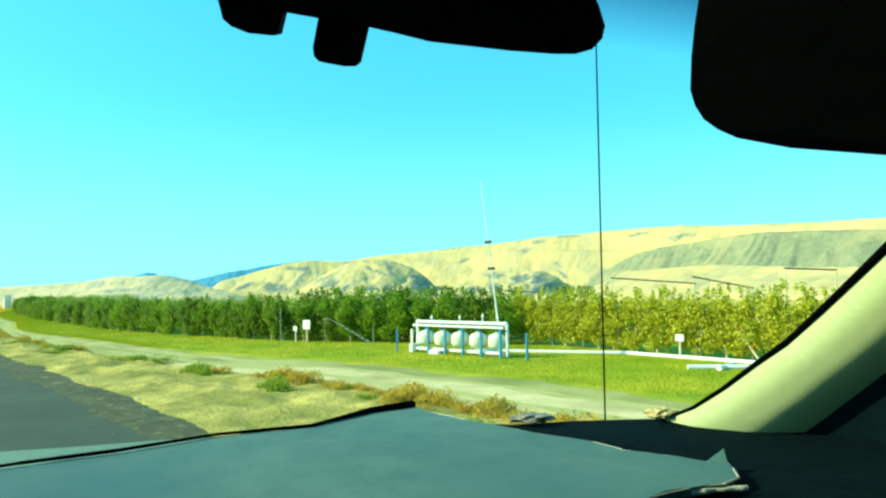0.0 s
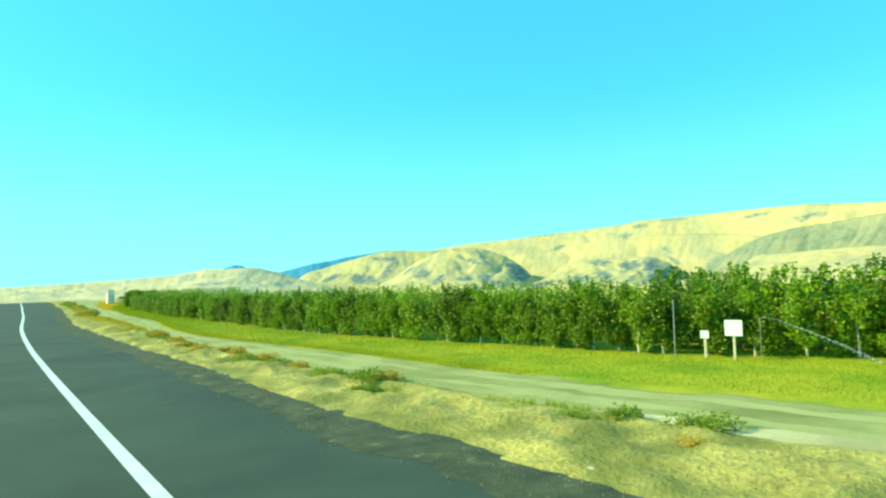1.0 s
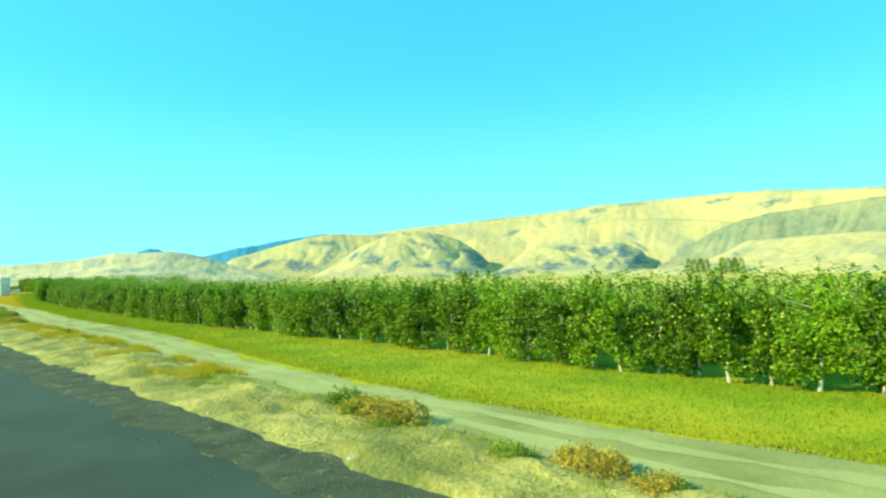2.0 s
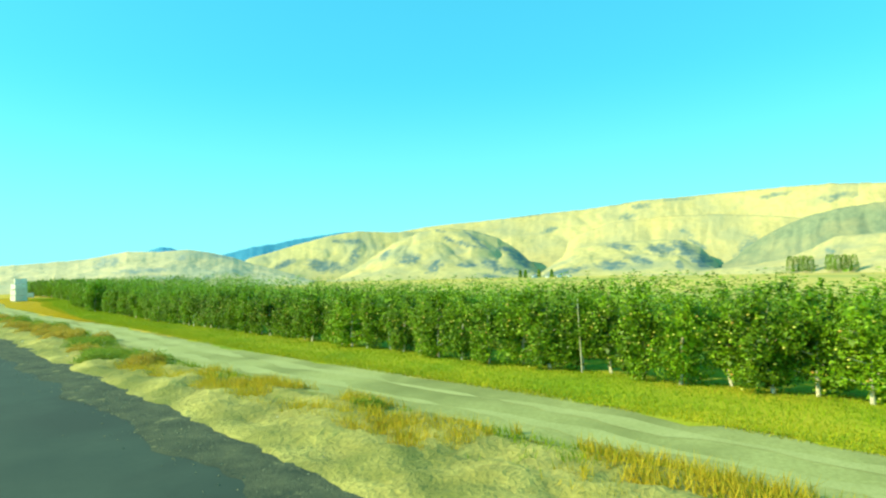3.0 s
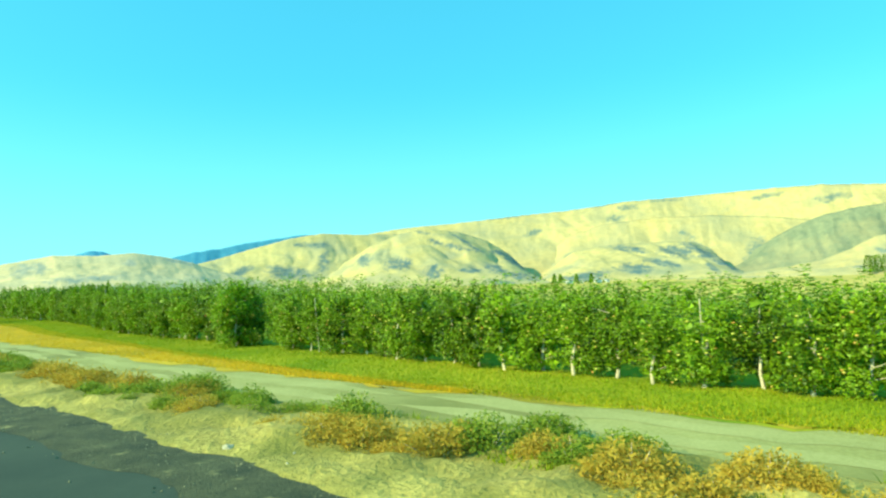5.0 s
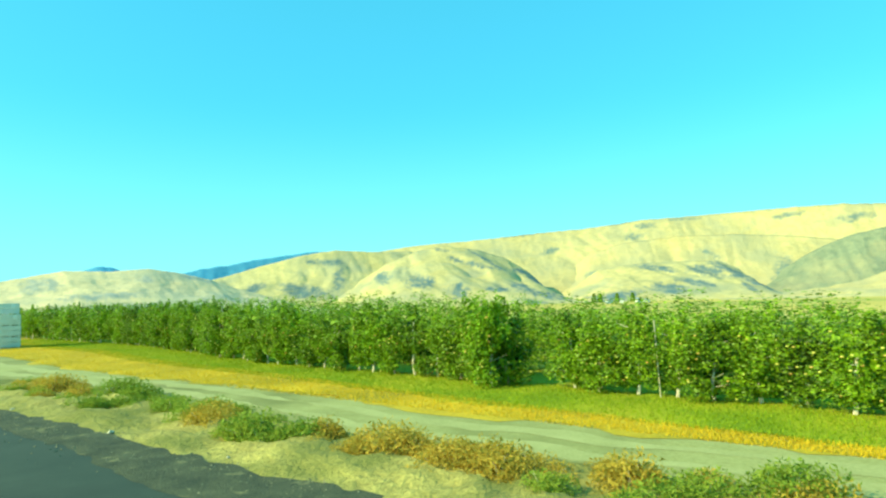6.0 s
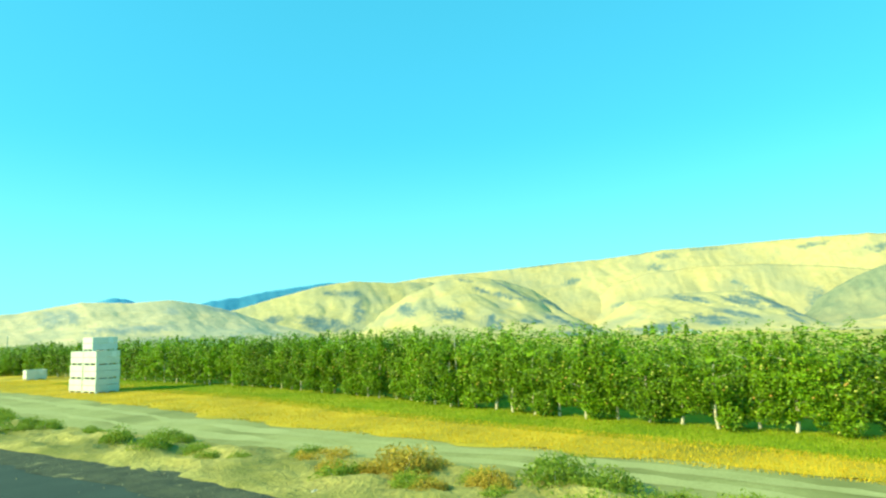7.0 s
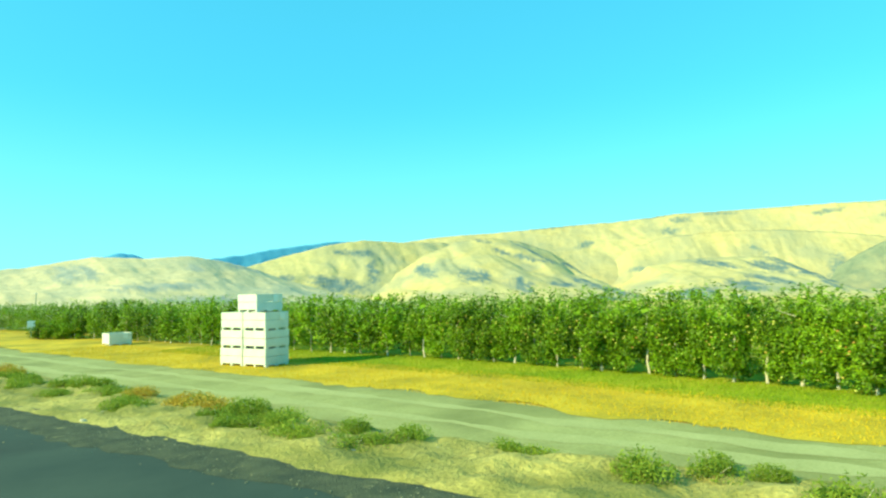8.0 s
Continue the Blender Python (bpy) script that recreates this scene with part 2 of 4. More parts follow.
HEDGE_HEIGHT = curve([(36, 2.65), (58, 2.45), (72, 2.30), (90, 2.18), (104, 2.02), (116, 1.98), (128, 2.06), (140, 2.22), (152, 2.52), (165, 2.72), (180, 2.55), (200, 2.45), (420, 2.6)])


edge_line = curve([(-60, 4.0), (14, 1.6), (20, 1.3), (25.5, 1.1), (34.6, 0.85), (45.6, 0.60), (56, 0.42), (68, 0.38), (80, 0.5), (90, 0.8), (104, 1.25), (118, 1.6), (135, 1.9), (165, 2.6), (224, 3.6), (420, 4), (900, 3)])


def ribbon(name, left, right, z, mat, label, y0, y1, step=1.0, across=6, wobble=0.15, lift=0.0):
    """A strip of ground between two lines, with uneven edges; lift raises its middle in humps."""
    ys = np.arange(y0, y1 + step, step)
    verts, faces = [], []
    for i, y in enumerate(ys):
        a = left(y) + wobble * 2 * (noise.noise((y * 0.45, 1.7, z * 90)) + 0.5 * noise.noise((y * 1.9, 4.2, z * 90)))
        b = right(y) + wobble * 2 * (noise.noise((y * 0.4, 7.7, z * 90)) + 0.5 * noise.noise((y * 1.7, 9.2, z * 90)))
        for k in range(across + 1):
            u = k / across
            x = a + (b - a) * u
            hump = lift * math.sin(math.pi * u) ** 0.6 * (0.7 + 1.1 * noise.fractal((x * 0.8, y * 0.6, 3), 0.6, 2.1, 5)) if lift else 0
            verts.append((x, y, z + max(hump, 0)))
    n = across + 1
    for i in range(len(ys) - 1):
        for k in range(across):
            q = i * n + k
            faces.append((q, q + 1, q + 1 + n, q + n))
    ob = new(name, mesh_of(name, verts, faces, mat, True))
    return tagged(ob, label, kind="structure")


# ---- ground ----
verts, faces = [], []
gx = [-3000, -800, -250, -80, -30, -10, 0, 10, 30, 60, 110, 250, 800, 3000]
gy = [-3000, -800, -200, -60, 0, 60, 120, 180, 240, 320, 500, 900, 3000]
for y in gy:
    for x in gx:
        verts.append((x, y, 0.0))
for j in range(len(gy) - 1):
    for i in range(len(gx) - 1):
        q = j * len(gx) + i
        faces.append((q, q + 1, q + 1 + len(gx), q + len(gx)))
tagged(new("ground", mesh_of("ground", verts, faces, FIELD)), "dry tan soil reaching the hills", kind="structure")
ribbon("road", lambda y: ASPHALT_EDGE(y) - 13, ASPHALT_EDGE, 0.03, ASPHALT, "dark asphalt road with worn shoulder", -60, 600, 1.0, 8, 0.06)
ribbon("road_edge_line", lambda y: edge_line(y) - 0.115, lambda y: edge_line(y) + 0.115, 0.036, LINE, "solid white painted edge line on asphalt", -60, 600, 1.0, 1, 0.004)
ribbon("shoulder", lambda y: ASPHALT_EDGE(y) - 0.85, lambda y: ASPHALT_EDGE(y) + 0.5, 0.034, GRIT, "dark loose grit along the asphalt edge", -60, 420, 0.25, 9, 0.2, 0.016)
ribbon("verge", lambda y: ASPHALT_EDGE(y) + 0.2, lambda y: TRACK_NEAR(y) + 0.2, 0.02, SOIL, "low berm of pale dry dirt", -60, 260, 0.22, 24, 0.15, 0.16)
ribbon("dirt_track", TRACK_NEAR, TRACK_FAR, 0.026, TRACK, "grey gravel farm track beside the orchard", -60, 420, 1.0, 8, 0.15)
SAND = material("pale sand", (0.46, 0.40, 0.18), (0.66, 0.58, 0.30), 0.5, 14, 0.95, 0.4, depth=0.02, stain=(0.34, 0.30, 0.12), stain_scale=0.3, stain_at=0.56, stain_soft=0.1)
ribbon("sandy_patch", lambda y: TRACK_NEAR(y) + 0.1, lambda y: TRACK_NEAR(y) + 0.62 * (TRACK_FAR(y) - TRACK_NEAR(y)) * max(0.02, min(1, (31 - y) / 9)), 0.0285, SAND, "pale sand where the track widens", -40, 31, 0.5, 6, 0.3)
for at in (0.3, 0.66):
    ribbon("wheel_rut", lambda y: TRACK_NEAR(y) + at * (TRACK_FAR(y) - TRACK_NEAR(y)) - 0.22, lambda y: TRACK_NEAR(y) + at * (TRACK_FAR(y) - TRACK_NEAR(y)) + 0.22, 0.031, RUT, "pale packed wheel rut in the gravel track", -60, 420, 0.5, 2, 0.22)
ribbon("dry_grass_strip", lambda y: TRACK_FAR(y) - 0.2, lambda y: TRACK_FAR(y) + max(-0.15, min(4.2, (y - 124) * 0.11)) + max(0, min(5, (y - 174) * 0.3)), 0.034, STRAW_GROUND, "yellow dry mown grass beside the track", 104, 420, 0.5, 6, 0.4)
ribbon("grass_strip", lambda y: TRACK_FAR(y) + max(-0.2, min(2.8, (y - 122) * 0.08)), lambda y: max(HEDGE(y), TRACK_FAR(y)) + 34, 0.03, TURF, "bright green grass under and before the tree rows", -20, 420, 0.5, 12, 0.4)

# ---- hills ----
REF = (-0.18, 88.2, 2.73)


def hill(name, crest, radius, mat, label, relief=0.2, front=50, back=30, seed=0, spur=9.0, scrub_and_shade=()):
    """A ridge: crest gives the height in degrees over the azimuth, seen from the road; gullies run down its slope.
    Last argument: azimuth, height, half widths and tilt of each dark patch on it, brush and painted shade alike, in
    degrees."""
    az, el = [c[0] for c in crest], [c[1] for c in crest]
    cols, rows_n = int((az[-1] - az[0]) / 0.13), 64
    verts, faces, amount = [], [], []
    for i in range(cols + 1):
        a = az[0] + (az[-1] - az[0]) * i / cols
        e = float(np.interp(a, az, el)) + 0.05 * noise.noise((a * 1.3, seed, 0)) + 0.025 * noise.noise((a * 4.1, seed, 3))
        top = max(0.02, REF[2] + radius * math.tan(radians(e)))
        s, c = math.sin(radians(a)), math.cos(radians(a))
        for k in range(rows_n + 1):
            u = -1 + 2 * k / rows_n
            r = radius + (front * u if u < 0 else back * u)
            shape = (1 + u) ** 0.9 if u < 0 else (1 - u) ** 0.8
            w = math.sin(math.pi * (1 + u)) ** 0.8 if -1 < u < 0 else 0
            wx, wy = r * s * 0.03, r * c * 0.03
            warp = 0.9 * noise.noise((wx * 0.6, wy * 0.6, seed + 4)) + 0.35 * noise.noise((wx * 1.7, wy * 1.7, seed + 7))
            along = a * spur / 46 + 0.012 * (r - radius) + warp
            g1 = 1 - min(1, 2.4 * abs(noise.noise((along, r * 0.010, seed * 1.3))))
            g2 = 1 - min(1, 2.6 * abs(noise.noise((along * 2.3, r * 0.022, seed * 1.3 + 5))))
            g3 = 1 - min(1, 2.6 * abs(noise.noise((along * 5.2, r * 0.045, seed * 1.3 + 9))))
            carve = 0.58 * g1 ** 1.6 + 0.34 * g2 ** 1.5 + 0.13 * g3 ** 1.3 + 0.25 * noise.noise((along * 0.5, r * 0.02, seed))
            z = top * shape * (1 - relief * w * carve) + 0.55 * w * noise.fractal((wx * 3.4, wy * 3.4, seed), 0.7, 2.0, 5)
            p = Vector((REF[0] + r * s, REF[1] + r * c, max(z, -0.3) - (0.3 if abs(u) > 0.98 else 0)))
            high = math.degrees(math.atan2(p.z - REF[2], r))
            rough = noise.fractal((a * 2.0 + high * 1.6, high * 4.6, seed), 0.55, 2.2, 5)
            # gully floors tinted darker, shade put into colour besides the growth
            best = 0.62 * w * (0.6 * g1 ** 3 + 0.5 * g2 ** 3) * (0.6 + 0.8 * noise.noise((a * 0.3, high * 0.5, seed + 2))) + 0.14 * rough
            for pa, pe, ha, he, tilt in scrub_and_shade:
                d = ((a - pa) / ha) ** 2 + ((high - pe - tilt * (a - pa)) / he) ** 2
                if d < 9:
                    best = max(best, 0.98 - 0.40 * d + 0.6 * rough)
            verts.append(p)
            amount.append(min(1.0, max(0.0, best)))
    n = rows_n + 1
    for i in range(cols):
        for k in range(rows_n):
            q = i * n + k
            faces.append((q, q + 1, q + 1 + n, q + n))
    me = mesh_of(name, verts, faces, mat, True)
    me.attributes.new("scrub_and_shade", "FLOAT", "POINT").data.foreach_set("value", amount)
    return tagged(new(name, me), label, kind="structure")


hill("hill_peak", [(17, 0.2), (19.5, 1.6), (20.5, 2.05), (21.2, 2.29), (21.8, 2.5), (22.6, 2.44), (23.2, 2.2), (24.5, 2.1), (27, 1.5), (29, 0.4)], 198, HAZE_BLUE_HILL, "distant blue hazy knob", 0.1, 20, 20, 5)
hill("hill_far", [(22, 0.3), (25.5, 1.5), (27, 1.83), (28.6, 2.22), (29.3, 2.42), (31.1, 2.62), (32.8, 3.0), (35, 3.3), (37.2, 3.6), (39.5, 3.6), (44, 2.2)], 240, HAZE_BLUE_HILL, "distant blue hazy ridge", 0.1, 8, 20, 5)
hill("hill_west", [(-14, -0.5), (-8, 0.25), (0, 0.55), (6, 0.85), (12, 1.2), (16.1, 1.52), (18, 1.88), (19.3, 2.14), (22, 2.1), (24.2, 2.28), (26.4, 1.9), (28, 1.47), (29.3, 1.0), (33, -0.1), (35, -0.8)], 176, HAZE_PALED_HILL, "low rounded tan hill", 0.16, 38, 20, 1, 8, [(17.9, 1.27, 0.84, 0.38, 0.21), (23.7, 1.58, 0.44, 0.2, -0.14), (20.8, 0.51, 2.1, 0.2, 0.02), (22.6, -0.24, 2.2, 0.24, -0.05), (25.7, -0.3, 0.85, 0.29, 0.39), (26.7, 1.65, 1.16, 0.13, -0.24)])
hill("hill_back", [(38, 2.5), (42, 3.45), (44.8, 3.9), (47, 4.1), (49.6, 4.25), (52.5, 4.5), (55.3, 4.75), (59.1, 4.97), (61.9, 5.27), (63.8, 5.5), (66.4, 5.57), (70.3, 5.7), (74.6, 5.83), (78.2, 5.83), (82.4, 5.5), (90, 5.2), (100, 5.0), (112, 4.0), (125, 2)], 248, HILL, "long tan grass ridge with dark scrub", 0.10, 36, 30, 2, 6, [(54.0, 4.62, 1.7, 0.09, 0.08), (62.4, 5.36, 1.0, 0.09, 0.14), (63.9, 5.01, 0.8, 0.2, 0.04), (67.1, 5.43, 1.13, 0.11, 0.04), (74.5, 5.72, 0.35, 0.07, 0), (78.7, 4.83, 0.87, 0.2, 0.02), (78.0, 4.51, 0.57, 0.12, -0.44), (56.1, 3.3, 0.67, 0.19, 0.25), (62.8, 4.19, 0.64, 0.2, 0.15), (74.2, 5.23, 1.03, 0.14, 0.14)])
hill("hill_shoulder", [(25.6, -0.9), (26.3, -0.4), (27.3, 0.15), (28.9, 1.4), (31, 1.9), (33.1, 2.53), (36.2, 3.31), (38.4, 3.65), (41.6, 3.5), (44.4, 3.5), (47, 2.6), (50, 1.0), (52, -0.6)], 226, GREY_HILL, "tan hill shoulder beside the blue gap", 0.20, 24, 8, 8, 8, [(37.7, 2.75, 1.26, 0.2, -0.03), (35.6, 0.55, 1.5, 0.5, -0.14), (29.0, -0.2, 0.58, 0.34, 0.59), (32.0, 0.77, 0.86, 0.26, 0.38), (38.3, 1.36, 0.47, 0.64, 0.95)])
hill("hill_middle", [(36, -1.1), (36.8, -0.6), (38.9, 0.65), (42.1, 2.56), (44.5, 3.47), (46.6, 3.8), (49.2, 3.5), (51.6, 2.7), (53.4, 1.5), (54.8, 0.1), (56, -1.2)], 212, GREY_HILL, "tan hill cut by gullies with shade painted in", 0.26, 44, 14, 3, 9, [(54.1, 2.19, 1.02, 0.52, -0.24), (53.6, 0.79, 0.91, 0.47, -0.66), (53.0, -0.31, 1.49, 0.28, -0.14), (51.3, 0.27, 0.74, 0.42, -0.34), (51.6, -0.92, 1.03, 0.28, -0.24), (48.3, 2.36, 1.59, 0.2, -0.29), (49.7, 2.55, 1.01, 0.17, -0.76), (52.6, 1.64, 1.03, 0.19, -0.14), (49.1, 0.31, 0.94, 0.19, -0.04), (43.6, 0.99, 1.0, 0.45, 0.16), (41.3, 1.44, 0.47, 0.37, 0.56), (46.0, 0.24, 0.66, 0.51, 0.26), (46.3, 3.55, 0.56, 0.12, -0.13)])
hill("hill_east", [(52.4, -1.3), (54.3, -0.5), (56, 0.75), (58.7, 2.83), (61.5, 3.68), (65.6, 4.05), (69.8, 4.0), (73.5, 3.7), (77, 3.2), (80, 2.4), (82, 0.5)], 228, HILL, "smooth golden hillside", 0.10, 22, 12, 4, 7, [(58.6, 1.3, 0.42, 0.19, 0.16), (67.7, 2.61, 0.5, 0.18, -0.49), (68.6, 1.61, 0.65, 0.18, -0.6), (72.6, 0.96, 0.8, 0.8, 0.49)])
hill("hill_lobe", [(53.8, -1.2), (55.5, -0.5), (58.4, 1.5), (60.4, 1.9), (62.5, 2.02), (65.9, 2.06), (67.6, 1.95), (69.1, 1.24), (70.2, 0.0), (71, -1.1)], 206, GREY_HILL, "low rounded hill with scrub and painted shade patches", 0.2, 40, 20, 9, 8, [(66.1, 1.26, 1.11, 0.46, -0.15), (67.9, 1.13, 1.06, 0.5, -0.66), (69.1, 0.26, 0.73, 0.45, -0.49), (62.6, 1.57, 1.15, 0.25, -0.2), (64.4, 0.38, 1.04, 0.27, -0.2), (62.1, -0.03, 1.16, 0.37, -0.04), (58.0, -0.51, 1.7, 0.3, 0.16), (67.8, -0.18, 0.33, 0.36, -0.7)])
hill("hill_cliff", [(67, -1.0), (70.1, -0.3), (71.6, 0.6), (74.1, 2.21), (75.7, 2.98), (77.2, 3.51), (79.4, 3.95), (81.8, 4.15), (85, 4.5), (88, 4.7), (95, 4.4), (106, 3.4), (118, 1)], 214, CLIFF, "dark rocky slope of scrub and basalt", 0.18, 26, 25, 6, 14)
hill("hill_knoll", [(64, -0.9), (68.5, -0.75), (70.2, -0.62), (73, -0.35), (75.7, 0.15), (77.6, 0.9), (79.1, 1.75), (80.7, 1.8), (84, 1.95), (88, 2.1), (96, 1.6), (110, 1.0), (122, 0)], 182, HILL, "low golden knoll below the dark slope", 0.18, 34, 14, 7, 9, [(79.0, 0.63, 0.34, 0.25, -0.17), (76.8, -0.5, 0.36, 0.12, -0.04)])

# ---- trees ----
def leaf_cloud(rng, count, place, size, aspect=0.55):
    """count small leaves at place(rng) -> x, y, z."""
    p = np.array([place(rng) for _ in range(count)])
    u = rng.normal(size=(count, 3))
    u /= np.linalg.norm(u, axis=1)[:, None]
    v = np.cross(u, rng.normal(size=(count, 3)))
    v /= np.linalg.norm(v, axis=1)[:, None]
    s = (size * rng.uniform(0.6, 1.35, count))[:, None]
    skew = u * s * rng.uniform(-0.4, 0.4, count)[:, None]
    verts = np.stack([p - u * s, p + skew + v * s * aspect * 2, p + u * s], 1).reshape(-1, 3)
    faces = np.arange(count * 3).reshape(-1, 3)
    return verts, faces


def crown_place(rng_seed):
    lumps = np.random.default_rng(rng_seed)
    balls = []
    for z in np.arange(0.45, 2.45, 0.20):
        wide = 0.72 if z < 1.9 else 0.72 - (z - 1.9) * 0.55
        for _ in range(3):
            balls.append((lumps.uniform(-0.42, 0.42) * wide / 0.62, lumps.uniform(-0.5, 0.5) * wide / 0.62, z + lumps.uniform(-0.1, 0.1), lumps.uniform(0.2, 0.37)))
    for _ in range(6):
        x, y, tip = lumps.uniform(-0.3, 0.3), lumps.uniform(-0.5, 0.5), lumps.uniform(2.6, 3.0)
        for q in range(3):
            balls.append((x, y, tip - 0.13 * q, 0.07))
    weight = np.array([p[3] ** 1.7 for p in balls])
    weight /= weight.sum()

    def place(rng):
        b = balls[int(np.searchsorted(np.cumsum(weight), rng.random() * 0.999999))]
        d = rng.normal(size=3)
        d *= b[3] * rng.uniform(0.5, 1.0) ** 0.5 / np.linalg.norm(d)
        return b[0] + d[0], b[1] + d[1], b[2] + d[2] * 1.1

    return place


def fruit_mesh(seed, count):
    """Apples scattered over a crown, each a small sphere dented at the stalk."""
    g = np.random.default_rng(seed)
    place = crown_place(seed + 50)
    bm = bmesh.new()
    for _ in range(count):
        x, y, z = place(g)
        if z < 2.3:
            made = bmesh.ops.create_icosphere(bm, subdivisions=1, radius=0.036, matrix=Matrix.Translation((x * 1.04, y * 1.04, z)))["verts"]
            max(made, key=lambda v: v.co.z).co.z -= 0.014
    me = bpy.data.meshes.new("fruit")
    bm.to_mesh(me)
    bm.free()
    me.polygons.foreach_set("use_smooth", [True] * len(me.polygons))
    me.materials.append(APPLE)
    return me


def tree_meshes(seed, mat, leaves=5200):
    rng = np.random.default_rng(seed)
    verts, faces = leaf_cloud(rng, leaves, crown_place(seed + 50), 0.043 * (5200 / leaves) ** 0.45)
    core = crown_place(seed + 50)
    inner, quads = leaf_cloud(rng, leaves // 12, lambda r: tuple(np.array(core(r)) * (0.55, 0.62, 0.92)), 0.11, 0.6)
    crown = mesh_of("crown", np.concatenate([verts, inner]), np.concatenate([faces, quads + len(verts)]), mat)
    bm = bmesh.new()
    bend = [Vector((rng.uniform(-0.06, 0.06), rng.uniform(-0.06, 0.06), z)) for z in (-0.03, 0.5, 1.1, 1.7, 2.3)]
    radii = (0.045, 0.038, 0.03, 0.02, 0.008)
    for a, b, r0, r1 in zip(bend, bend[1:], radii, radii[1:]):
        rod(bm, a, b, r0, r1, 7)
    for z in (0.5, 0.8, 1.05, 1.3, 1.55, 1.8, 2.05):
        t = rng.uniform(0, 6.28)
        rod(bm, (0, 0, z), (0.5 * math.cos(t), 0.5 * math.sin(t), z + 0.22), 0.014, 0.004, 5)
    trunk = bpy.data.meshes.new("trunk")
    bm.to_mesh(trunk)
    bm.free()
    trunk.materials.append(BARK)
    return trunk, crown, fruit_mesh(seed, 46 if leaves > 2000 else 26)


KINDS = [tree_meshes(s, LEAF) for s in range(1, 7)]
FAR_KINDS = [tree_meshes(s, LEAF, 1800) for s in range(31, 35)]
GOLD_KINDS = [tree_meshes(s, LEAF_SUNLIT, 3400) for s in range(21, 24)]


def apple_tree(x, y, turn, size, kind, group="orchard row", label="leafy espaliered apple tree with pale thin trunk"):
    ob = empty("apple_tree", x, y, 0, turn)
    ob.scale = size
    for name, me in zip(("trunk", "crown", "fruit"), kind):
        piece = new(name, me)
        piece.parent = ob
        if name == "fruit":
            tagged(piece, "small yellow and reddish apples", kind="stuff")
    return tagged(ob, label, "tree", group)


trees = random.Random(4)
y = 37.0
while y < 206:
    slope = math.degrees(math.atan2(HEDGE(y + 1) - HEDGE(y - 1), 2))
    h = HEDGE_HEIGHT(y) / 2.92 * trees.uniform(0.9, 1.1)
    gap = 133.8 < y < 135.0
    if not gap:
        apple_tree(HEDGE(y) + 0.45 + trees.uniform(-0.22, 0.26), y, -slope + trees.choice((0, 180)) + trees.uniform(-15, 15), (h * trees.uniform(0.85, 1.3), trees.uniform(0.92, 1.2), h), trees.choice(KINDS if y < 170 else FAR_KINDS))
    y += trees.uniform(0.85, 1.05) * math.cos(radians(slope)) * (1.0 if y < 175 else 1.5)

# a taller, darker tree at the aisle between two blocks
apple_tree(16.2, 135.7, 40, (1.05, 1.1, 0.9), KINDS[2], label="taller bushy apple tree at the end of a block")
apple_tree(16.9, 136.5, 200, (1.1, 1.1, 0.9), KINDS[4], label="taller bushy apple tree at the end of a block")

apple_tree(23.3, 30.6, 80, (1.7, 1.7, 1.12), KINDS[1], label="rounded dark apple tree at the row ends")

# low flattened trees, added to fill a dark spot in front of the far rows
for k in range(4):
    apple_tree(24.3 + k * 0.38, 203.0 - k * 0.85, k * 70, (1.0, 1.0, 0.42 + 0.05 * (k % 2)), KINDS[k], "low trees by the far rows", "apple tree flattened into a low green mound")

# the end of the rows beside the filter station, and the block behind it
for k in range(10):
    u = k / 9
    apple_tree(18.9 + u * 7.0, 36.2 - u * 11.5, trees.uniform(0, 360), (1.15, 1.15, 0.95), trees.choice(KINDS), "row ends")
for k in range(22):
    u = (k % 11) / 10
    away = 1.6 + 1.8 * (k // 11)
    apple_tree(19.6 + u * 7.0 + away * 0.85, 36.6 - u * 11.5 + away * 0.52, trees.uniform(0, 360), (1.25, 1.25, 1.0 + trees.uniform(0, 0.1)), trees.choice(FAR_KINDS), "row ends")
for k in range(24):
    yy = 24.5 - k * 1.05
    apple_tree(27.3 - k * 0.03, yy, trees.uniform(0, 360), (1.15, 1.15, 0.95 + trees.uniform(0, 0.12)), trees.choice(GOLD_KINDS), "sunlit row behind the pipes", "apple tree with leaves coloured bright as if sunlit")

# rows deeper in the orchard, of which the tops show
deep_v, deep_f = [], []
rng = np.random.default_rng(77)
sources = []
for _, crown, _ in KINDS:
    co = np.empty(len(crown.vertices) * 3)
    crown.vertices.foreach_get("co", co)
    sources.append(co.reshape(-1, 3)[: 3 * 5200])
for row, step in ((3.4, 1.25), (7.2, 1.7), (12, 2.6), (19, 3.2)):
    y = 40.0
    while y < 330:
        src = sources[rng.integers(len(sources))]
        n3 = len(src) // 3
        pick = rng.permutation(n3)[: int(n3 * (0.38 if row < 4 else 0.14))]
        q = src.reshape(n3, 3, 3)[pick]
        mid = q.mean(1, keepdims=True)
        q = (mid + (q - mid) * (0.98 if row < 4 else 1.15)).reshape(-1, 3)
        a = rng.uniform(0, 6.28)
        k = 1.2 + min(row, 40) * 0.05
        h = HEDGE_HEIGHT(y) / 2.92 * rng.uniform(0.92, 1.02) * (1 + 0.009 * row)
        x0 = HEDGE(y) + row
        deep_v.append(np.stack([x0 + k * (q[:, 0] * math.cos(a) - q[:, 1] * math.sin(a)), y + k * 1.3 * (q[:, 0] * math.sin(a) + q[:, 1] * math.cos(a)), q[:, 2] * h], 1))
        y += step * rng.uniform(0.85, 1.15)
deep_v = np.concatenate(deep_v)
deep_f = np.arange(len(deep_v)).reshape(-1, 3)
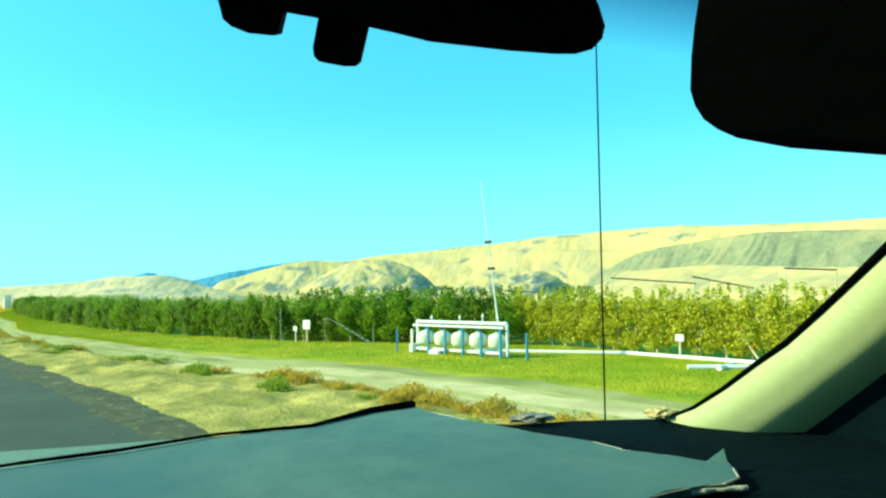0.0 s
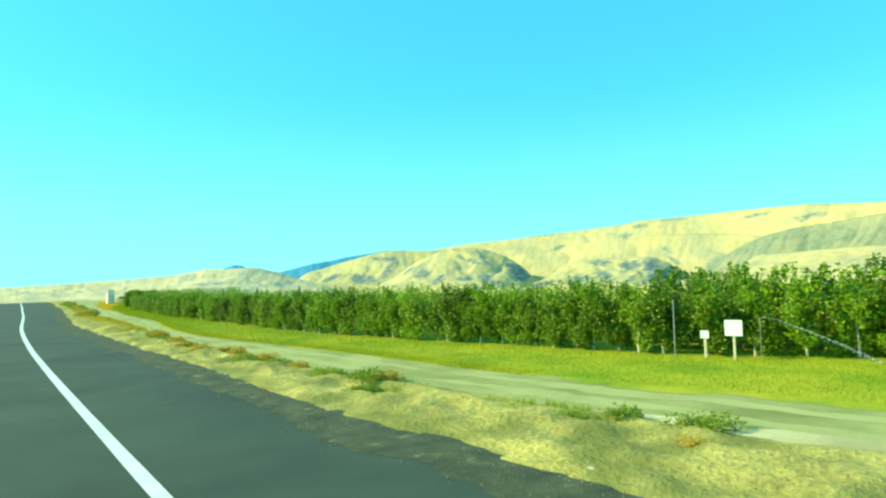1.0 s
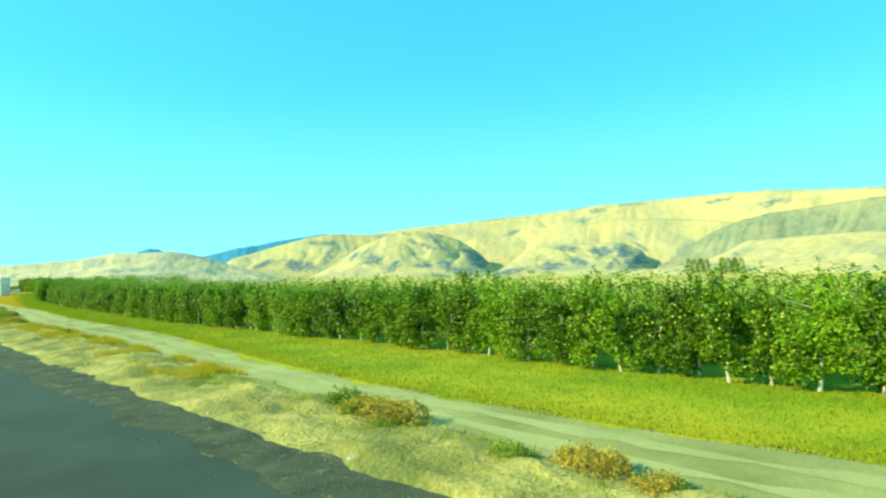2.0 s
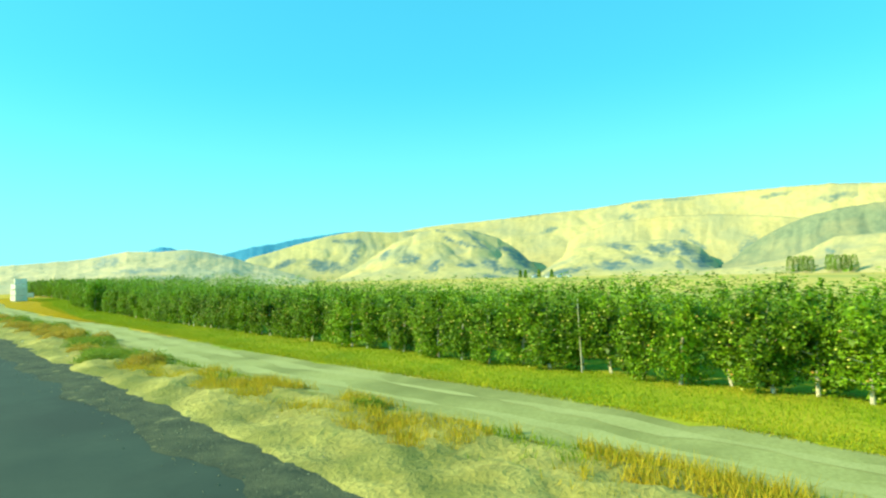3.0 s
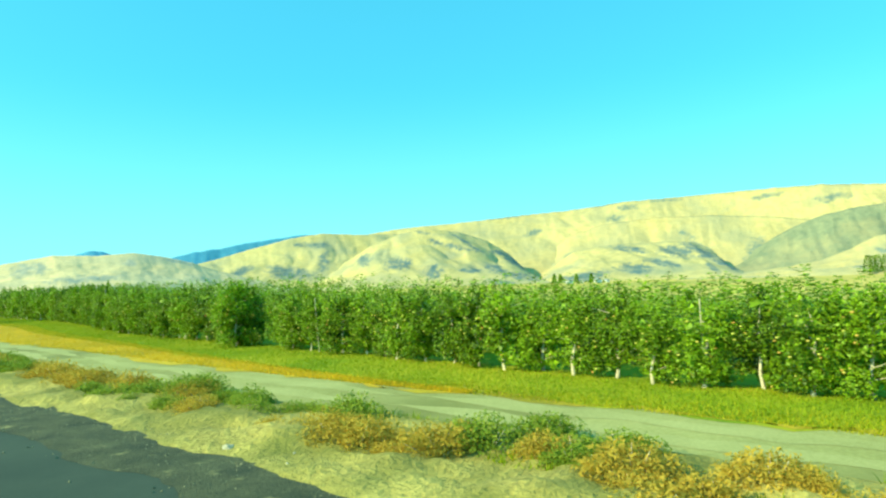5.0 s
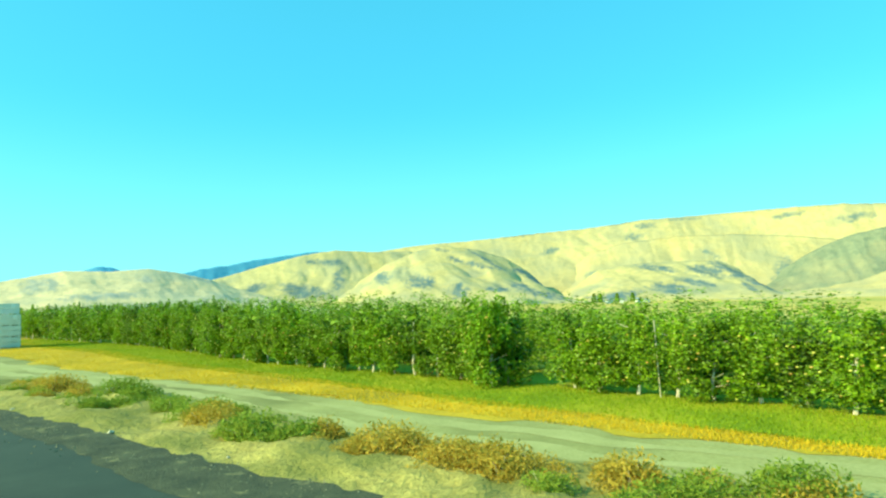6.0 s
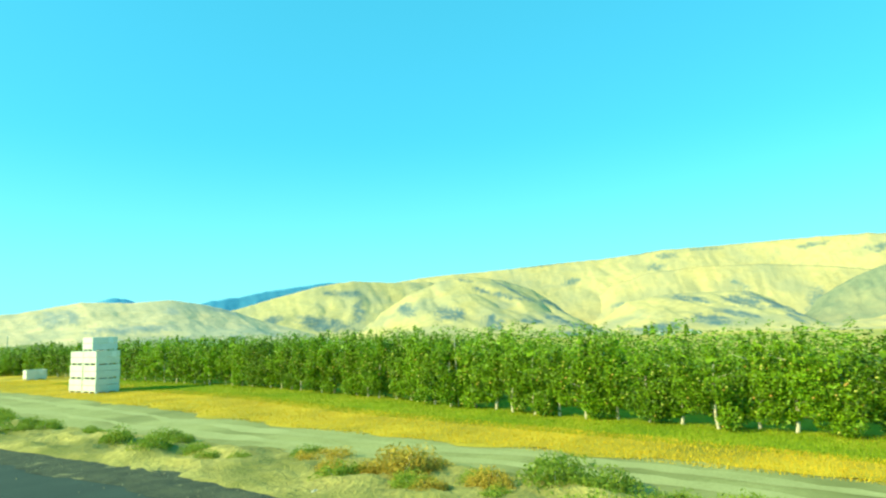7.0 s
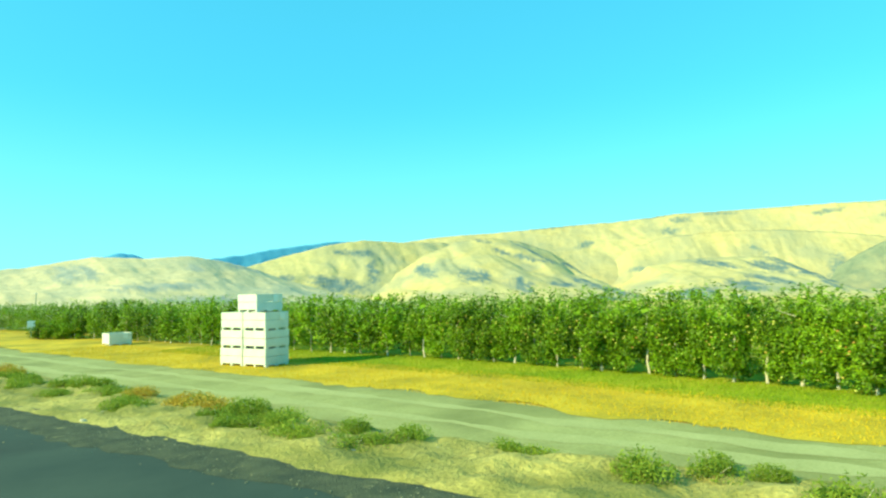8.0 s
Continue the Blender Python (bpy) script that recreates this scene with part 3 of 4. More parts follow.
tagged(new("orchard_rows", mesh_of("orchard_rows", deep_v, deep_f, LEAF)), "dense green apple rows deeper in the orchard", "trees", kind="stuff")


# ---- grass ----
def blades(name, left, right, y0, y1, per_metre, tall, mat, label, seed, even=True, clump=None):
    g = np.random.default_rng(seed)
    n = int((y1 - y0) * per_metre)
    ys = g.uniform(y0, y1, n)
    lo = np.array([left(v) for v in ys])
    hi = np.array([right(v) for v in ys])
    xs = lo + (hi - lo) * (g.uniform(0, 1, n) if even else g.beta(1.1, 2.2, n))
    if clump is not None:
        keep = np.array([noise.noise((a * 0.7, b * 0.45, seed)) + 0.4 * noise.noise((a * 2.5, b * 2.5, seed)) > clump for a, b in zip(xs, ys)])
        xs, ys, n = xs[keep], ys[keep], int(keep.sum())
    h = tall * g.uniform(0.4, 1.3, n)
    t = g.uniform(0, 6.28, n)
    w = 0.008 + 0.006 * g.uniform(0, 1, n)
    lean = g.normal(0, 0.35, (n, 2)) * h[:, None]
    a = np.stack([xs - w * np.cos(t), ys - w * np.sin(t), np.full(n, 0.02)], 1)
    b = np.stack([xs + w * np.cos(t), ys + w * np.sin(t), np.full(n, 0.02)], 1)
    c = np.stack([xs + lean[:, 0], ys + lean[:, 1], h], 1)
    tagged(new(name, mesh_of(name, np.stack([a, b, c], 1).reshape(-1, 3), np.arange(3 * n).reshape(-1, 3), mat)), label, "grass", kind="stuff")


blades("grass", lambda v: TRACK_FAR(v) + max(-0.1, min(3.4, (v - 122) * 0.085)), lambda v: HEDGE(v) + 0.8, 36, 185, 1500, 0.085, GRASS, "bright green grass under the trees", 1)
blades("grass", lambda v: TRACK_FAR(v) + 0.15, lambda v: 27, 4, 36, 2600, 0.09, GRASS, "green watered grass round the filter station", 3)
blades("tall_grass", lambda v: TRACK_NEAR(v) - 1.7, lambda v: TRACK_NEAR(v) + 0.3, 68, 99, 1300, 0.25, STRAW_STALK, "tall yellow-olive dry grass beside the track", 4, True, 0.02)
blades("tall_grass", lambda v: TRACK_NEAR(v) - 1.5, lambda v: TRACK_NEAR(v) + 0.2, 30, 125, 500, 0.16, GRASS, "tufts of green roadside grass", 5, True, 0.12)
blades("dry_grass", lambda v: TRACK_FAR(v) - 0.2, lambda v: TRACK_FAR(v) + 1.3, 36, 126, 550, 0.08, YELLOWING, "yellowing grass along the track", 6, False)
blades("dry_grass", lambda v: TRACK_FAR(v) - 0.2, lambda v: TRACK_FAR(v) + max(0.2, min(4.6, (v - 122) * 0.115)), 122, 192, 1050, 0.08, STRAW, "yellow dry grass stubble", 2)


# ---- brush and stones ----
def bush_meshes(seed, mat, leaves=1500):
    g = np.random.default_rng(seed)
    lobes = [(g.uniform(-0.26, 0.26), g.uniform(-0.26, 0.26), g.uniform(0.17, 0.30)) for _ in range(7)] + [(0, 0, 0.34)]

    def place(r):
        x, y, w = lobes[r.integers(len(lobes))]
        d = r.normal(size=3)
        d /= np.linalg.norm(d)
        k = r.uniform(0.3, 1.0) ** 0.4 * w
        return x + d[0] * k, y + d[1] * k, abs(d[2]) * k * 1.05 + 0.01

    verts, faces = leaf_cloud(g, leaves, place, 0.031 * (1500 / leaves) ** 0.42, 0.34)
    foliage = mesh_of("foliage", verts, faces, mat)
    bm = bmesh.new()
    for _ in range(12):
        tip = Vector(place(g)) * 0.9
        rod(bm, (0.15 * tip.x, 0.15 * tip.y, -0.04), tip, 0.007, 0.003, 3)
    stems = bpy.data.meshes.new("stems")
    bm.to_mesh(stems)
    bm.free()
    stems.materials.append(BARK)
    return stems, foliage


SAGES, FINE_SAGES = [bush_meshes(s, SAGE, 900) for s in range(3)], [bush_meshes(s + 20, SAGE, 2300) for s in range(4)]
RUSTS, FINE_RUSTS = [bush_meshes(s + 9, RUST, 900) for s in range(3)], [bush_meshes(s + 30, RUST, 2300) for s in range(4)]
br = random.Random(11)
for k in range(298):
    lined, early = k < 218, k >= 230
    y = 98 + k * 0.445 if lined else (br.uniform(7, 66) if early else br.uniform(36, 196))
    a, b = ASPHALT_EDGE(y) + 1.1, TRACK_NEAR(y) + 0.1
    u = br.betavariate(5, 1.6) if early else br.betavariate(3.0, 1.6)
    if lined:
        u = 0.52 + 0.2 * noise.noise((y * 0.3, 2, 2)) + br.uniform(-0.34, 0.36)
    rusty = noise.noise((y * 0.11, u * 1.5, 5)) + br.uniform(-0.22, 0.22) > (0.02 if 128 < y < 150 else 0.14 if 95 < y < 128 else (0.1 if early else 0.32))
    if k >= 276:
        y, rusty = 8 + (k - 276) * 0.6, True
        a, b, u = 0, TRACK_NEAR(y), br.uniform(0.965, 1.0)
    s = (br.uniform(0.7, 1.55) if y < 163 else br.uniform(0.8, 1.3)) if lined else br.uniform(0.5, 1.4 if early else 1.0)
    if lined and (157.2 < y < 160.8 or (149 < y < 157.2 and k % 2)):
        continue
    ob = empty("brush", a + (b - a) * u, y, 0.05, br.uniform(0, 360))
    ob.scale = (s, s * br.uniform(1.0, 1.4), s * br.uniform(0.75, 1.15))
    for name, me in zip(("stems", "foliage"), br.choice((FINE_RUSTS if rusty else FINE_SAGES) if lined else (RUSTS if rusty else SAGES))):
        new(name, me).parent = ob
    tagged(ob, "dry rust-coloured roadside brush clump" if rusty else "low grey-green roadside brush clump", "bush", "roadside brush")


def stone_mesh(seed):
    bm = bmesh.new()
    bmesh.ops.create_icosphere(bm, subdivisions=2, radius=0.5)
    for v in bm.verts:
        v.co *= 0.8 + 0.5 * noise.noise(v.co * 2.2 + Vector((seed, 0, 0)))
        v.co.z *= 0.6
    me = bpy.data.meshes.new("stone")
    bm.to_mesh(me)
    bm.free()
    me.materials.append(STONE)
    return me


STONES = [stone_mesh(s * 3.3) for s in range(4)]
for k in range(130):
    y = br.uniform(8, 190)
    a, b = ASPHALT_EDGE(y) + 0.3, TRACK_NEAR(y)
    s = br.uniform(0.06, 0.24)
    ob = new("stone", br.choice(STONES))
    ob.matrix_basis = pose(a + (b - a) * br.betavariate(1.3, 1.8), y, 0.06, 0, 0, br.uniform(0, 360))
    ob.scale = (s, s * br.uniform(0.7, 1.3), s)
    tagged(ob, "pale broken stone on the dirt verge", "stone", "verge stones")


# loose gravel along the asphalt edge
g = np.random.default_rng(8)
n = 9000
gy = g.uniform(8, 195, n)
gx = np.array([ASPHALT_EDGE(v) for v in gy]) + g.normal(0.0, 0.55, n)
gs = g.uniform(0.008, 0.028, n)
corners = np.array([(1, 0, 0.1), (-0.5, 0.87, 0), (-0.5, -0.87, 0.05), (0.1, 0, 0.9)])
turns = g.uniform(0, 6.28, n)
pv = np.empty((n, 4, 3))
for k in range(4):
    cx, cy, cz = corners[k]
    pv[:, k, 0] = gx + gs * (cx * np.cos(turns) - cy * np.sin(turns))
    pv[:, k, 1] = gy + gs * (cx * np.sin(turns) + cy * np.cos(turns))
    pv[:, k, 2] = 0.035 + gs * cz
pf = (np.arange(n)[:, None, None] * 4 + np.array([(0, 1, 3), (1, 2, 3), (2, 0, 3)])[None]).reshape(-1, 3)
tagged(new("gravel", mesh_of("gravel", pv.reshape(-1, 3), pf, GRAVEL)), "loose dull gravel scattered along the asphalt edge", "gravel", kind="stuff")


# ---- fruit bins ----
def fruit_bin(tag=True):
    """A slatted harvest bin, 0.73 m high, its corner at the origin, on two runners."""
    ob = new("fruit_bin")
    w, h = 1.30, 0.72
    for k in range(2):
        for z0, z1 in ((0.10, 0.40), (0.415, h)):
            bm = bmesh.new()
            box(bm, (0.0, 0.02 + k * (w - 0.07), z0), (w, 0.05 + k * (w - 0.07), z1), 0.006)
            part("side_board", bm, BIN, ob)
            bm = bmesh.new()
            box(bm, (0.0 + k * (w - 0.03), 0.052, z0), (0.03 + k * (w - 0.03), w - 0.052, z1), 0.006)
            part("end_board", bm, BIN, ob)
    bm = bmesh.new()
    box(bm, (0.03, 0.05, 0.10), (w - 0.03, w - 0.05, 0.13))
    part("bin_floor", bm, BIN, ob)
    for y in (0.03, w / 2 - 0.05, w - 0.13):
        bm = bmesh.new()
        for x in (0.02, w / 2 - 0.08, w - 0.18):
            box(bm, (x, y, 0.0), (x + 0.16, y + 0.10, 0.06))
        box(bm, (0.02, y, 0.06), (w - 0.02, y + 0.10, 0.098))
        part("runner", bm, BIN, ob)
    if tag:
        bm = bmesh.new()
        box(bm, (w * 0.62, -0.002, 0.40), (w * 0.62 + 0.26, 0.018, 0.68))
        part("tag_plate", bm, PAPER, ob, "pale square paper tag")
    return tagged(ob, "whitewashed wooden harvest bin in a stack", "fruit bin", "stacked harvest bins")


STACK = pose(17.9, 173.5, 0.03, 0, 0, 1)
plain, tagged_bin = fruit_bin(False), fruit_bin(True)
plain.matrix_basis, tagged_bin.matrix_basis = STACK, STACK @ pose(0, 0, 1.46)
for j, k in ((1, 0), (0, 1), (1, 1), (1, 2)):
    copy_thing(plain, STACK @ pose(0.012 * k, j * 1.32, k * 0.73, 0, 0, 0.6 * (j - k)))
copy_thing(tagged_bin, STACK @ pose(0.10, 0.58, 2.19, 0, 0, -7))
tagged(copy_thing(tagged_bin, pose(22.4, 191.4, 0.03, 0, 0, -14)), "single whitewashed wooden harvest bin on dry grass")


# ---- signs and posts ----
def sign(x, y, tall, w, h, turn, label):
    ob = empty("field_sign", x, y, 0, turn)
    bm = bmesh.new()
    box(bm, (-0.04, 0.0, -0.03), (0.04, 0.07, tall), 0.006)
    part("post", bm, POST_WOOD, ob)
    bm = bmesh.new()
    box(bm, (-w / 2, -0.03, tall - h), (w / 2, -0.002, tall), 0.004)
    part("sign_board", bm, WHITE, ob)
    return tagged(ob, label, "sign")


sign(19.1, 33.6, 1.32, 0.55, 0.52, -72, "large square white sign on a wooden post")
sign(18.85, 34.5, 0.95, 0.28, 0.26, -72, "small white sign on a thin post")
sign(25.7, 207.0, 1.25, 0.5, 0.55, -35, "white box on a post at the row end")

# a slim bleached pole standing up out of the far rows
pole = empty("utility_pole", 34.2, 223.4, 0, 0)
bm = bmesh.new()
rod(bm, (0, 0, -0.1), (0.03, 0, 3.45), 0.07, 0.05, 10)
part("mast", bm, POST_WOOD, pole)
bm = bmesh.new()
box(bm, (-0.06, -0.06, 3.45), (0.12, 0.06, 3.52), 0.006)
part("cap", bm, WHITE, pole, "pale flat cap")
tagged(pole, "slim bleached wooden pole rising out of the orchard", "pole")
sign(26.0, 14.4, 1.0, 0.34, 0.28, -72, "small white sign before the orchard row")


def post(x, y, tall, r, mat, label, lean=(0, 0)):
    bm = bmesh.new()
    rod(bm, (x, y, -0.03), (x + lean[0], y + lean[1], tall), r, r * 0.9, 8)
    return tagged(part("post", bm, mat), label, "post", "orchard posts")


for y in (87, 106, 118, 131, 152):
    post(HEDGE(y) + 0.35, y, HEDGE_HEIGHT(y) * br.uniform(0.8, 0.98), 0.018, POST_WOOD, "bleached wooden trellis post in the tree row", (br.uniform(-0.15, 0.15), br.uniform(-0.1, 0.1)))

post(18.3, 35.3, 2.0, 0.018, STEEL, "thin tall steel post beside the signs")

# ---- filter station ----
station = empty("filter_station", 19.85, 24.6, 0, 0)
LENGTH = 5.2
way = Vector((20.75 - 19.85, 19.35 - 24.6, 0)).normalized()
station.matrix_basis = Matrix.Translation((19.85, 24.6, 0)) @ pose(0, 0, 0, 0, 0, math.degrees(math.atan2(way.y, way.x)))
for k in range(5):
    x = 0.55 + k * 1.03
    bm = bmesh.new()
    lathe(bm, [(0.02, 0.36), (0.2, 0.37), (0.37, 0.48), (0.40, 0.55), (0.40, 0.86), (0.36, 0.95), (0.2, 1.03), (0.08, 1.06), (0.08, 1.12), (0.02, 1.12)], 22, Matrix.Translation((x, 0.45, 0)))
    tank = part("tank", bm, TANK, station, "pale rounded filter tank")
    for dx in (-0.25, 0.25):
        bm = bmesh.new()
        rod(bm, (x + dx, 0.25, -0.02), (x + dx, 0.25, 0.6), 0.03)
        part("tank_leg", bm, WHITE, station)
    bm = bmesh.new()
    rod(bm, (x, 0.45, 1.1), (x, 0.45, 1.42), 0.07, 0.07, 12)
    rod(bm, (x, 0.45, 1.18), (x, 0.45, 1.24), 0.12, 0.12, 12)
    part("valve", bm, BLUE, station, "blue valve neck")
for k in range(6):
    x = 0.05 + k * 1.02
    bm = bmesh.new()
    box(bm, (x - 0.05, -0.05, -0.02), (x + 0.05, 0.05, 1.12 + 0.12 * (k % 2)), 0.01)
    part("blue_post", bm, BLUE if k else WHITE, station)
for y0, z0, r in ((0.45, 1.46, 0.075), (0.2, 1.30, 0.05), (0.15, 0.22, 0.07)):
    bm = bmesh.new()
    rod(bm, (-0.05, y0, z0), (LENGTH, y0, z0), r, r, 14)
    for x in (0, 1.3, 2.6, 3.9, LENGTH - 0.1):
        rod(bm, (x, y0, z0), (x + 0.07, y0, z0), r * 1.35, r * 1.35, 14)
    part("header_pipe", bm, WHITE, station, "white header pipe")
for x in (0.0, LENGTH):
    bm = bmesh.new()
    rod(bm, (x, 0.45, -0.02), (x, 0.45, 1.46), 0.07, 0.07, 12)
    part("riser", bm, WHITE, station)
for x, z in ((0.9, 1.78), (2.6, 1.82), (3.9, 1.9), (4.7, 1.85)):
    bm = bmesh.new()
    rod(bm, (x, 0.45, 1.45), (x, 0.45, z), 0.025)
    rod(bm, (x - 0.05, 0.45, z - 0.12), (x + 0.05, 0.45, z - 0.12), 0.04)
    part("air_vent", bm, WHITE, station)
bm = bmesh.new()
box(bm, (1.2, -0.12, -0.02), (1.75, 0.1, 0.2), 0.02)
part("control_box", bm, WHITE, station)
bm = bmesh.new()
box(bm, (-0.2, 0.05, -0.02), (0.14, 0.35, 0.42), 0.02)
part("pump_box", bm, WHITE, station, "white pump box")
tagged(station, "row of pale filter tanks under white pipes with blue posts", "filter station")
post(19.35, 25.06, 1.15, 0.045, BLUE, "blue steel guard post in the grass")
post(20.96, 18.23, 1.15, 0.06, BLUE, "blue steel guard post in the grass")

mast = empty("radio_mast", 21.3, 20.0)
for z0, z1, r in ((-0.03, 2.4, 0.05), (2.4, 4.9, 0.035), (4.9, 7.7, 0.022)):
    bm = bmesh.new()
    rod(bm, (-0.1 * z0, 0.05 * z0, z0), (-0.1 * z1, 0.05 * z1, z1), r, r * 0.8, 8)
    part("mast_tube", bm, WHITE, mast)
for z in (3.85, 5.0):
    bm = bmesh.new()
    box(bm, (-0.1 * z - 0.05, 0.05 * z - 0.18, z - 0.06), (-0.1 * z + 0.05, 0.05 * z + 0.18, z + 0.06), 0.01)
    part("clamp", bm, DARK_METAL, mast)
tagged(mast, "tall thin white leaning radio mast", "mast")

bm = bmesh.new()
rod(bm, (22.0, 22.6, 0.09), (25.8, 16.8, 0.09), 0.085, 0.085, 12)
rod(bm, (25.8, 16.8, 0.09), (26.0, 8.0, 0.09), 0.085, 0.085, 12)
tagged(part("ground_pipe", bm, WHITE), "white irrigation pipe lying on the grass", "pipe")
bm = bmesh.new()
rod(bm, (22.9, 12.3, 0.1), (24.4, 10.8, 0.1), 0.09, 0.09, 12)
rod(bm, (23.2, 11.3, 0.1), (24.9, 11.6, 0.1), 0.09, 0.09, 12)
tagged(part("pipe_fittings", bm, WHITE), "loose white pipe fittings on the grass", "pipe")

# trellis beams over the row behind the pipes
for y0, z0, y1, z1 in ((18.5, 3.42, 14.2, 3.09), (14.35, 3.38, 11.8, 2.87), (25.6, 2.86, 23.1, 2.78), (10.6, 3.61, 8.8, 3.49)):
    trellis = empty("trellis", 27.1, y0)
    bm = bmesh.new()
    rod(bm, (0, 0, z0), (0, y1 - y0, z1), 0.035, 0.03, 8)
    part("beam", bm, DARK_METAL, trellis)
    for t in (0.02, 0.98):
        bm = bmesh.new()
        rod(bm, (0, (y1 - y0) * t, -0.03), (0, (y1 - y0) * t, z0 + (z1 - z0) * t), 0.03, 0.025, 8)
        part("trellis_post", bm, POST_WOOD, trellis)
    tagged(trellis, "dark trellis beam on wooden posts above the trees", "trellis", "trellis beams")
bm = bmesh.new()
rod(bm, (27.0, 13.3, 2.45), (26.3, 11.2, -0.03), 0.04, 0.04, 8)
tagged(part("brace_pole", bm, POST_WOOD), "pale wooden brace pole leaning on the row", "pole")

# sprinkler and its jet
sprinkler = empty("sprinkler", 20.0, 33.2)
bm = bmesh.new()
rod(bm, (0, 0, -0.03), (0, 0, 1.35), 0.012, 0.01, 8)
rod(bm, (-0.03, 0.05, 1.32), (0.1, -0.2, 1.40), 0.012, 0.008, 8)
part("riser", bm, STEEL, sprinkler)
bm = bmesh.new()
drops = random.Random(3)
for k in range(420):
    u, side = drops.random() ** 0.8, drops.gauss(0, 1)
    p = Vector((0.1 + 1.1 * u + 0.10 * side * u, -0.2 - 2.9 * u, 1.40 - 1.05 * u - 0.30 * u * u - abs(drops.gauss(0, 0.06)) * u))
    rod(bm, p, p + Vector((0.012, -0.03, -0.012)), 0.004, 0.002, 3)
tagged(part("water_jet", bm, SPRAY, sprinkler), "thin white water jet", kind="stuff")
tagged(sprinkler, "field sprinkler throwing a thin jet of water", "sprinkler")


# ---- poplars on the knoll ----
def poplar(x, y, tall, seed):
    ob = empty("poplar", x, y, 0)
    g = np.random.default_rng(seed)

    def place(r):
        z = r.uniform(0.12, 1.0)
        w = 0.26 * (1.1 - z) ** 0.4
        t = r.uniform(0, 6.28)
        k = r.uniform(0.4, 1) ** 0.5
        return w * k * tall * math.cos(t), w * k * tall * math.sin(t), z * tall

    v, f = leaf_cloud(g, 1200, place, 0.085)
    new("crown", mesh_of("crown", v, f, LEAF)).parent = ob
    bm = bmesh.new()
    rod(bm, (0, 0, -0.2), (0, 0, tall * 0.7), 0.035, 0.012, 7)
    part("trunk", bm, BARK, ob)
    return tagged(ob, "dark slender poplar far beyond the orchard", "tree", "far poplars")


for k in range(11):
    far = 146 + (k % 3) * 1.2
    at = radians((80.6 if k < 5 else 83.2) + (k % 5 if k < 5 else k - 5) * 0.36)
    poplar(0.57 + far * math.sin(at), 98.6 + far * math.cos(at), 3.6 + 0.6 * noise.noise((k * 1.7, 3, 1)), k)


# ---- farm sheds at the foot of the hills ----
def farm_shed(x, y, w, turn):
    ob = empty("farm_shed", x, y, 0, turn)
    bm = bmesh.new()
    box(bm, (-w, -w * 0.6, -0.05), (w, w * 0.6, w * 0.7))
    part("wall", bm, WHITE, ob)
    for side in (-1, 1):
        bm = bmesh.new()
        box(bm, (-w * 1.06, -w * 0.72, -0.03), (w * 1.06, 0, 0.03))
        for v in bm.verts:
            v.co = Vector((v.co.x, v.co.y * side, v.co.z + w * 0.7 + (w * 0.68 + v.co.y) * 0.45))
        part("roof", bm, STEEL, ob, "grey metal roof")
    return tagged(ob, "small white farm shed with metal roof", "shed", "far sheds")


for k, (az, far, w) in enumerate(((58.9, 146, 0.8), (60.0, 148, 0.6), (61.2, 146, 0.9), (62.0, 149, 0.6))):
    farm_shed(0.57 + far * math.sin(radians(az)), 98.6 + far * math.cos(radians(az)), w, 20 * k)
for az in (57.6, 58.1, 59.4, 60.6):
    poplar(0.57 + 144 * math.sin(radians(az)), 98.6 + 144 * math.cos(radians(az)), 2.0, int(az * 10))

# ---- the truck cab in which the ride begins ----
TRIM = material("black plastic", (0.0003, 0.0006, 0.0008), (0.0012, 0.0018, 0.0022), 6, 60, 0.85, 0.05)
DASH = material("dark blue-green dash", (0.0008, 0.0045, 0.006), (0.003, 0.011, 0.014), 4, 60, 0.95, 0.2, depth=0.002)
COVER = material("teal cardboard cover", (0.045, 0.125, 0.118), (0.085, 0.18, 0.165), 3, 30, 0.85, 0.15, depth=0.002, stain=(0.035, 0.115, 0.13), stain_scale=2.5, stain_at=0.54, stain_soft=0.1)
TORN = material("torn pale edge", (0.28, 0.32, 0.24), (0.50, 0.54, 0.42), 12, 80, 0.9, 0.3, depth=0.003)
PILLAR = material("grey-green pillar trim", (0.37, 0.47, 0.235), (0.43, 0.54, 0.27), 3, 120, 0.75, 0.04, depth=0.001)
HOOD_PAINT = material("grey-green hood paint", (0.10, 0.16, 0.10), (0.15, 0.22, 0.14), 3, 60, 0.5, 0.05)
CAB_PAINT = material("dark cab paint", (0.03, 0.05, 0.06), (0.05, 0.07, 0.08), 2, 20, 0.35, 0.03)
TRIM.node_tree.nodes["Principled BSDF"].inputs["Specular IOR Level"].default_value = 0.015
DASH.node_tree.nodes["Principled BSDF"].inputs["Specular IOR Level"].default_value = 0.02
RUBBER = material("rubber", (0.012, 0.012, 0.012), (0.03, 0.03, 0.03), 5, 50, 0.85, 0.2)
SHADE = bpy.data.materials.new("blue glass shade band")
SHADE.use_nodes = True
glass = SHADE.node_tree.nodes["Principled BSDF"]
height = SHADE.node_tree.nodes.new("ShaderNodeNewGeometry")
split = SHADE.node_tree.nodes.new("ShaderNodeSeparateXYZ")
fade = SHADE.node_tree.nodes.new("ShaderNodeMapRange")
fade.inputs[1].default_value, fade.inputs[2].default_value = 3.222, 3.300
band = SHADE.node_tree.nodes.new("ShaderNodeValToRGB")
band.color_ramp.elements[0].color, band.color_ramp.elements[1].color = (0.97, 1.0, 1.0, 1), (0.0, 0.035, 0.20, 1)
